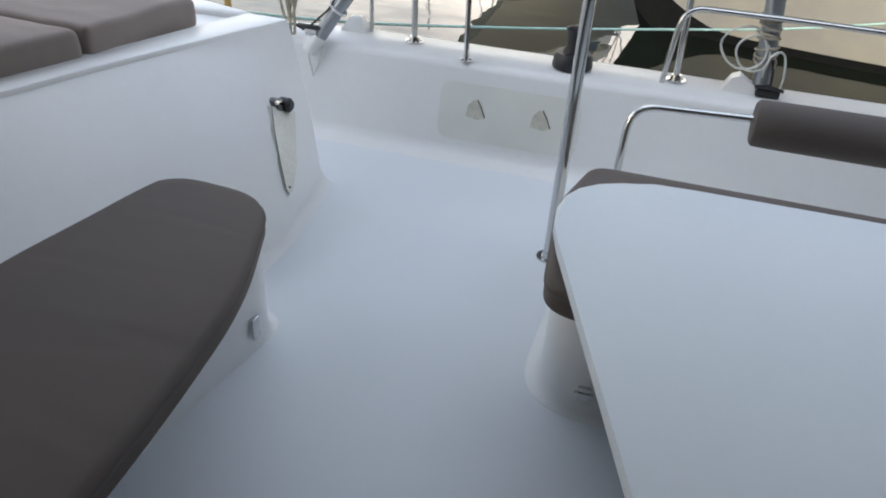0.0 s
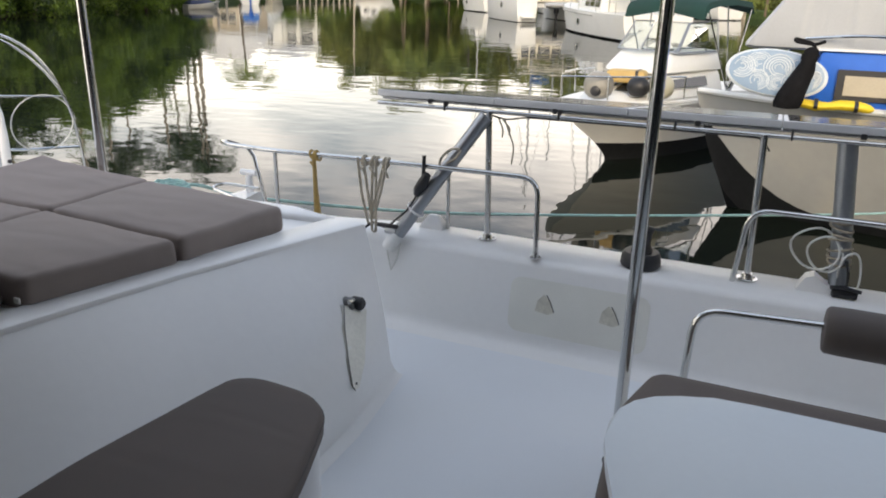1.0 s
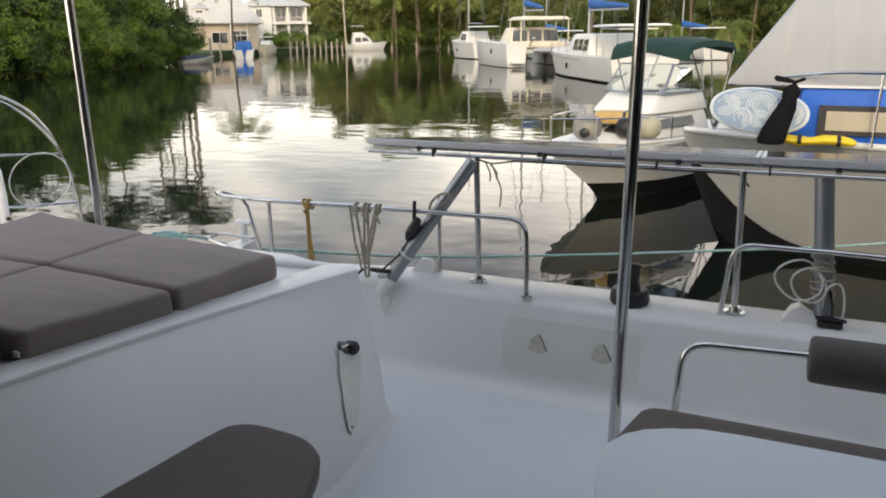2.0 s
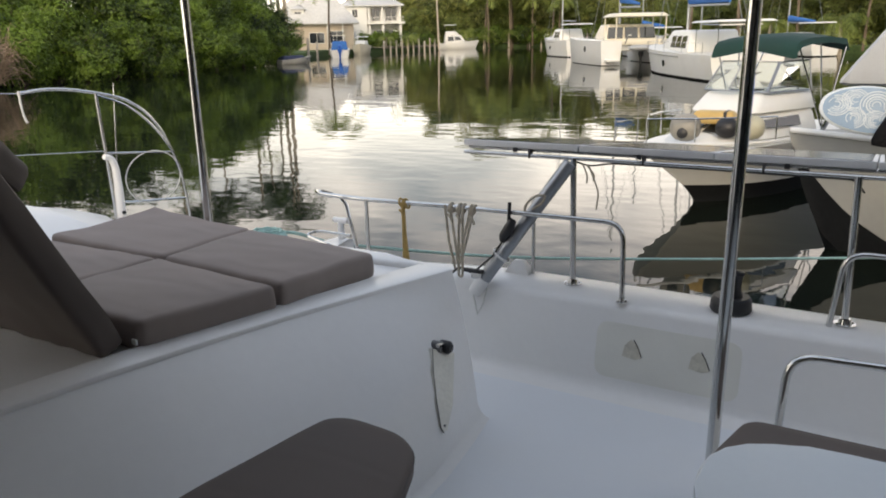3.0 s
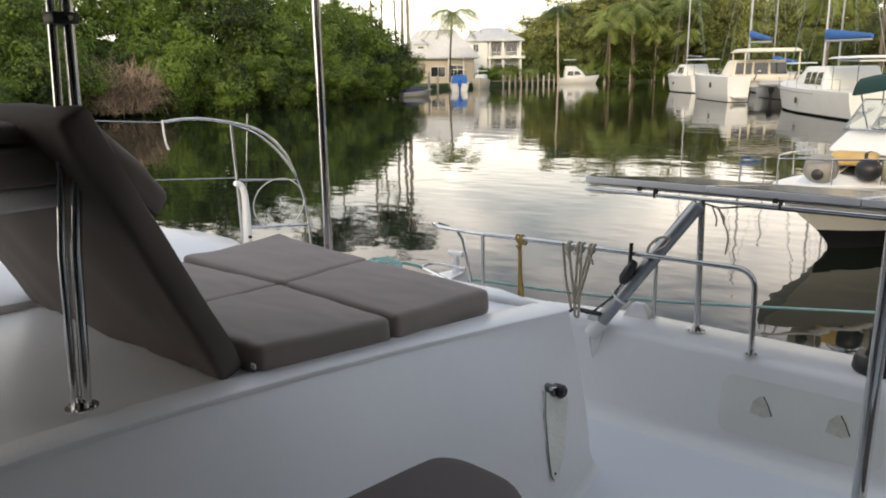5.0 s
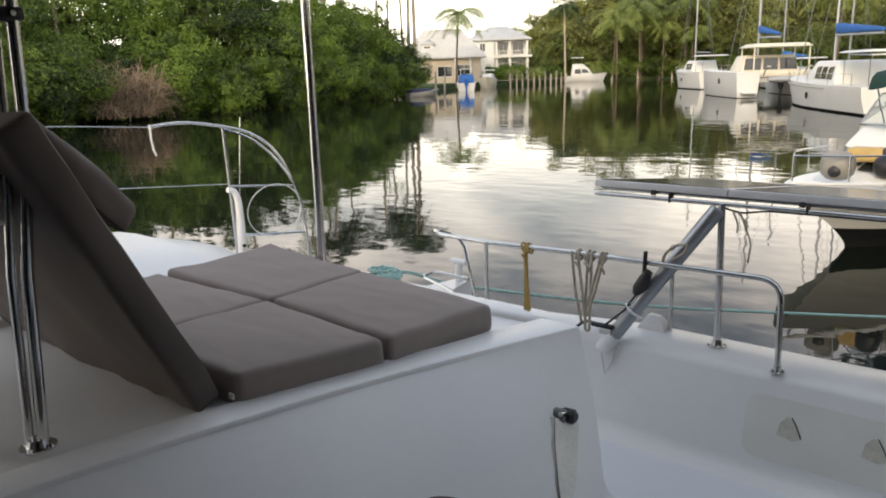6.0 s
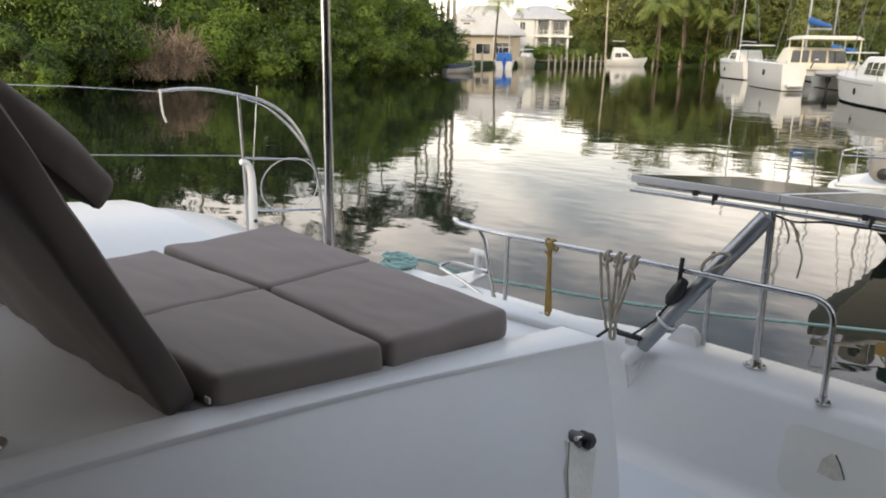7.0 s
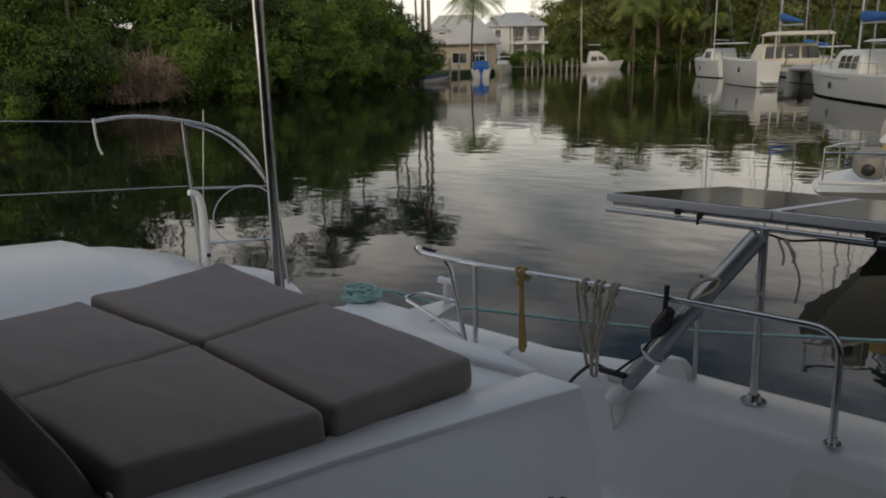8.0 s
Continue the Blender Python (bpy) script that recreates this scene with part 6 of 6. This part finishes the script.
for x in (1.25, 2.4, 3.3):
    for sgn in (-1, 1):
        part("bimini_post", new_tube([(2.2, sgn * 1.05, 0.7), (x, sgn * 0.93, 2.50)], 0.018, 6), STEEL, t)
rail_on(t, [(4.2, 1.12, 0.70), (5.2, 0.90, 0.74), (6.1, 0.55, 0.77), (6.85, 0, 0.79), (6.1, -0.55, 0.77), (5.2, -0.90, 0.74), (4.2, -1.12, 0.70)], 0.45, 0.018)
boat_pose(t, -1.28, 20.7, 248)
nearer(t, 0.82)


def ball_fender(name, x, y, z, r, material, label, cap=True):
    t = thing(name, (x, y, z - r), label, "fender")
    part("body", loft(bmesh.new(), [[(x + u * r * 1.05, y + r * k * math.cos(a), z + r * k * math.sin(a)) for a in (2 * math.pi * j / 18 for j in range(18))] for u, k in ((-1, 0.3), (-0.9, 0.62), (-0.6, 0.9), (-0.2, 1.0), (0.2, 1.0), (0.6, 0.88), (0.9, 0.6), (1, 0.28))]), material, t)
    if cap:
        part("cap", loft(bmesh.new(), [[(x + dx + r * k * math.cos(a), y - r * 0.99 + dy, z - r * 0.3 + r * k * math.sin(a)) for a in (2 * math.pi * j / 12 for j in range(12))] for dx, dy, k in ((0, 0.08, 0.42), (0, 0.0, 0.38), (0, -0.03, 0.2))]), BLACK, t, "dark rubber end")
    nearer(t, 0.82)
    return t


ball_fender("fender", -3.30, 15.10, 0.02, 0.27, FENDER, "large grey ball fender on the runabout's foredeck")
ball_fender("fender", -2.62, 15.6, -0.02, 0.20, BLACK, "black round fender on the runabout's foredeck", False)
ball_fender("fender", -2.22, 15.9, -0.03, 0.24, mat("fender_cream", (0.44, 0.42, 0.31), 0.5), "large cream fender lying on the runabout's side deck", False)
t = thing("canvas_bag", (-2.95, 16.0, 0.0), "tan orange canvas bundle on the foredeck", "bag")
part("body", new_box((-3.35, 15.85, 0.0), (-2.55, 16.3, 0.26), 0.09, 3), ORANGE, t)
part("strap", new_box((-2.75, 15.84, 0.03), (-2.69, 16.31, 0.265), 0.01), BLACK, t)
nearer(t, 0.82)

t = thing("trawler", (0, 0, 0), "white motor trawler with blue cabin and clear vinyl enclosure", "motorboat")
SINK = 0.711
up, down = flared_hull(11.5, 3.9, 1.22 + SINK, 10.55, 0.72, 0.5, lambda s: 0.15 + 1.55 * max(0, (s - 0.84) / 0.16) ** 2.7, spoon=0.6)
# white topsides; their dimmer light is put into the grey base colour
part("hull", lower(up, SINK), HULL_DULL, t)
part("bottom", lower(down, SINK), ANTIFOUL, t, "black bottom paint rising up the stem")
part("toe_rail", new_tube([(s_, 1.93 * (1 if s_ < 5.2 else max(0.03, 1 - ((s_ - 5.2) / 6.3) ** 2.3)), 1.24) for s_ in (0.3, 3, 5, 6.5, 8, 9, 9.8, 10.4, 10.9, 11.2, 11.45)], 0.05, 8), HULL, t)
c = part("cabin", cabin_block(1.0, 9.9, 3.3, 2.6, 1.22, 2.04, 0.15, 0.1, 0.06, 0.485), BLUE, t, "bright blue painted cabin side")
part("cabin_top", cabin_block(0.9, 9.9, 3.3, 2.6, 2.04, 2.07, 0.1, 0.1, 0.012, 0.49), HULL, t)
for x0 in (7.8, 5.4):
    f = part("window_frame", slab([(x0, 1.60 - 0.0393 * (x0 - 1) + 0.06, 1.38), (x0 + 1.7, 1.60 - 0.0393 * (x0 + 0.7) + 0.06, 1.38), (x0 + 1.7, 1.57 - 0.0393 * (x0 + 0.7) + 0.06, 1.80), (x0, 1.57 - 0.0393 * (x0 - 1) + 0.06, 1.80)], (0.04, 1, 0.02), 0.03), BLACK, c, "black window frame")
    part("pane", slab([(x0 + 0.1, 1.63 - 0.0393 * (x0 - 0.9) + 0.06, 1.45), (x0 + 1.6, 1.63 - 0.0393 * (x0 + 0.6) + 0.06, 1.45), (x0 + 1.6, 1.60 - 0.0393 * (x0 + 0.6) + 0.06, 1.72), (x0 + 0.1, 1.60 - 0.0393 * (x0 - 0.9) + 0.06, 1.72)], (0.04, 1, 0.02), 0.02), mat("curtain_cream", (0.42, 0.37, 0.28), 0.7), f, "curtained pane")
b = cabin_block(1.2, 10.85, 3.2, 2.1, 2.02, 4.2, 1.55, 0.2, 0.12, 0.46)
part("enclosure", b, CANVAS_GREY, t, "wrinkled grey vinyl enclosure")
for x in (8.4, 7.0, 5.6, 4.2):
    part("enclosure_seam", new_tube([(x, 1.56 - 0.05 * (x - 1), 2.2), (x - 0.2, 1.45 - 0.05 * (x - 1), 4.15)], 0.02, 6), STEEL, t)
for sgn in (1, -1):
    part("guard_rail", new_tube([(11.0, sgn * 0.22, 1.25), (10.85, sgn * 0.36, 1.70), (10.4, sgn * 0.84, 2.13), (9.4, sgn * 1.38, 2.26), (8.0, sgn * 1.78, 2.28), (3.5, sgn * 2.02, 2.28)], 0.027, 8, bend=0.25), STEEL, t)
    for x, y in ((10.2, 0.92), (8.8, 1.54), (7.2, 1.84), (5.4, 1.92), (3.6, 1.97)):
        part("stanchion", new_tube([(x, sgn * y, 1.25), (x - 0.03, sgn * y * 0.985, 2.26 if x < 10 else 2.16)], 0.018, 6), STEEL, t)
boat_pose(t, 10.2, 13.6, 180)
nearer(t)

# paddle board with ring pattern, leaning on the trawler's rail
t = thing("paddle_board", (-0.15, 12.0, 0.3), "white and blue paddle board leaning on the rail", "paddle board")
SUPW = mat("board_white", (0.55, 0.60, 0.63), 0.35, grain=(20, 0.02), stain=(3, 0.04))
SUPB = mat("board_blue", (0.20, 0.29, 0.40), 0.4, grain=(20, 0.04), stain=(3, 0.08))
tilt = Matrix.Translation((-0.10, 12.02, 0.72)) @ Matrix.Rotation(radians(6), 4, "Y") @ Matrix.Rotation(radians(-12), 4, "X")


def board_ring(k, y):
    return [tilt @ Vector((0.68 * k * math.cos(a), y, 0.33 * k * abs(math.sin(a)) ** 0.9 * math.copysign(1, math.sin(a)))) for a in (2 * math.pi * j / 40 for j in range(40))]


part("board", loft(bmesh.new(), [board_ring(k, y) for k, y in ((0.90, 0.06), (1.0, 0.03), (1.0, -0.03), (0.94, -0.05))]), SUPW, t)
part("deck_pad", loft(bmesh.new(), [board_ring(k, y) for k, y in ((0.93, -0.045), (0.93, -0.056), (0.90, -0.058))]), SUPB, t, "pale blue deck pad")
b = bmesh.new()
rg = random.Random(5)
for cx, cz, rr in ((-0.46, 0.03, 0.17), (-0.25, 0.12, 0.16), (-0.22, -0.13, 0.15), (0.02, 0.08, 0.20), (0.05, -0.13, 0.14), (0.28, 0.10, 0.17), (0.26, -0.10, 0.16), (0.50, -0.02, 0.13)):
    a0 = rg.uniform(0, 6.28)
    for q in (1.0, 0.8, 0.62, 0.45, 0.25):
        ln = rg.uniform(3.2, 5.6)
        run = [(cx + rr * q * math.cos(a0 + ln * j / 20), cz + rr * q * 0.9 * math.sin(a0 + ln * j / 20)) for j in range(21)]
        run = [p for p in run if (p[0] / 0.60) ** 2 + (p[1] / 0.29) ** 2 < 1]
        if len(run) > 2:
            tube(b, [tilt @ Vector((u, -0.057, v)) for u, v in run], rg.uniform(0.006, 0.011), 5)
part("ring_pattern", b, SUPW, t)
nearer(t)

t = thing("tube_fender", (0.2, 11.85, 0.4), "long black fender hung from the trawler's rail", "fender")
part("body", loft(bmesh.new(), [[(0.31 - 0.20 * u + 0.02 * math.sin(u * 6) + 0.85 * r * math.cos(a) * (1 + 0.06 * math.sin(3 * a + u * 4)), 11.74 + 0.8 * r * math.sin(a), 1.12 - 0.84 * u) for a in (2 * math.pi * j / 16 for j in range(16))] for u, r in ((0, 0.04), (0.04, 0.10), (0.14, 0.135), (0.24, 0.115), (0.4, 0.16), (0.6, 0.19), (0.75, 0.21), (0.9, 0.225), (0.98, 0.20), (1.0, 0.10))]), BLACK_CLOTH, t)
part("line", new_tube([(0.36, 11.74, 1.08), (0.30, 11.74, 1.17), (0.08, 11.8, 1.22), (0.10, 11.76, 1.18), (0.34, 11.74, 1.15), (0.46, 11.74, 1.20)], 0.026, 6, bend=0.04), BLACK_CLOTH, t)
nearer(t)
t = thing("yellow_float", (0.7, 11.95, 0.28), "yellow inflatable float lying on the side deck", "float")
part("body", loft(bmesh.new(), [[(x, 11.95 + 0.14 * k * math.cos(a), 0.335 + 0.02 * math.sin(x * 9) + 0.075 * k * math.sin(a)) for a in (2 * math.pi * j / 12 for j in range(12))] for x, k in ((0.2, 0.3), (0.26, 0.8), (0.48, 1.0), (0.62, 0.75), (0.78, 0.95), (1.0, 1.0), (1.14, 0.8), (1.2, 0.35))]), YELLOW, t)
for x in (0.45, 0.95):
    part("strap", loft(bmesh.new(), [[(xx, 11.95 + 0.165 * math.cos(a), 0.338 + 0.082 * math.sin(a)) for a in (2 * math.pi * j / 12 for j in range(12))] for xx in (x, x + 0.05)]), BLACK, t)
nearer(t)

# ---- helm seat beside the double tube ----
t = thing("pilot_chair", (-3.0, 0.8, 1.45), "brown padded helm chair on a white base", "chair")
part("base", new_box((-3.7, 0.35, 1.44), (-2.52, 1.19, 1.515), 0.025, 3), GELCOAT, t)
part("seat_pad", cushion_mesh([(-3.7, 0.35), (-2.505, 0.35), (-2.505, 1.21), (-3.7, 1.21)], 1.517, 0.125, seed=51)[0], FABRIC_LIT, t)
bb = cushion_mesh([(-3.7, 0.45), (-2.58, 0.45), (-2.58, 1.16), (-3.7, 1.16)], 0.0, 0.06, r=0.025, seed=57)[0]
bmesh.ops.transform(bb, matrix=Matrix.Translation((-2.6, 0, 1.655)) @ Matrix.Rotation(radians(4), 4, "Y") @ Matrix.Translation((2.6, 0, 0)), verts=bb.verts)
part("folded_back", bb, FABRIC_LIT, t, "folded taupe back flap")
part("leg", new_tube([(-2.95, 0.7, TOP - 0.02), (-2.95, 0.7, 1.44)], 0.05, 14), ALU, t)
part("strut", new_tube([(-2.62, 0.95, 1.44), (-2.95, 1.05, 1.0), (-3.3, 1.1, TOP - 0.02)], 0.014, 8), BLACK, t)

t = thing("canvas_roll", (-3.1, 1.18, 2.2), "dark rolled canvas lashed under the roof edge", "canvas")
part("roll", loft(bmesh.new(), [[(x, 1.10 + r * math.cos(a), 2.24 + 0.02 * math.sin(x * 7) + r * math.sin(a)) for a in (2 * math.pi * j / 14 for j in range(14))] for x, r in ((-3.9, 0.10), (-3.5, 0.12), (-3.1, 0.11), (-2.8, 0.12), (-2.62, 0.10), (-2.58, 0.05))]), BLACK, t)
for x in (-3.3, -2.75):
    part("lashing", new_tube([(x, 1.10 + 0.125 * math.cos(a), 2.24 + 0.125 * math.sin(a)) for a in (2 * math.pi * j / 16 for j in range(17))] + [(x, 1.05, 2.42)], 0.008, 6), ROPE_GREY, t)
t = thing("pole_clamp", (-2.46, 1.20, 2.03), "black clamp joining the two helm tubes", "clamp")
part("body", new_box((-2.470, 1.175, 2.02), (-2.395, 1.260, 2.06), 0.01), BLACK, t)
part("screw", new_tube([(-2.396, 1.22, 2.04), (-2.372, 1.22, 2.04)], 0.008, 8), STEEL, t)
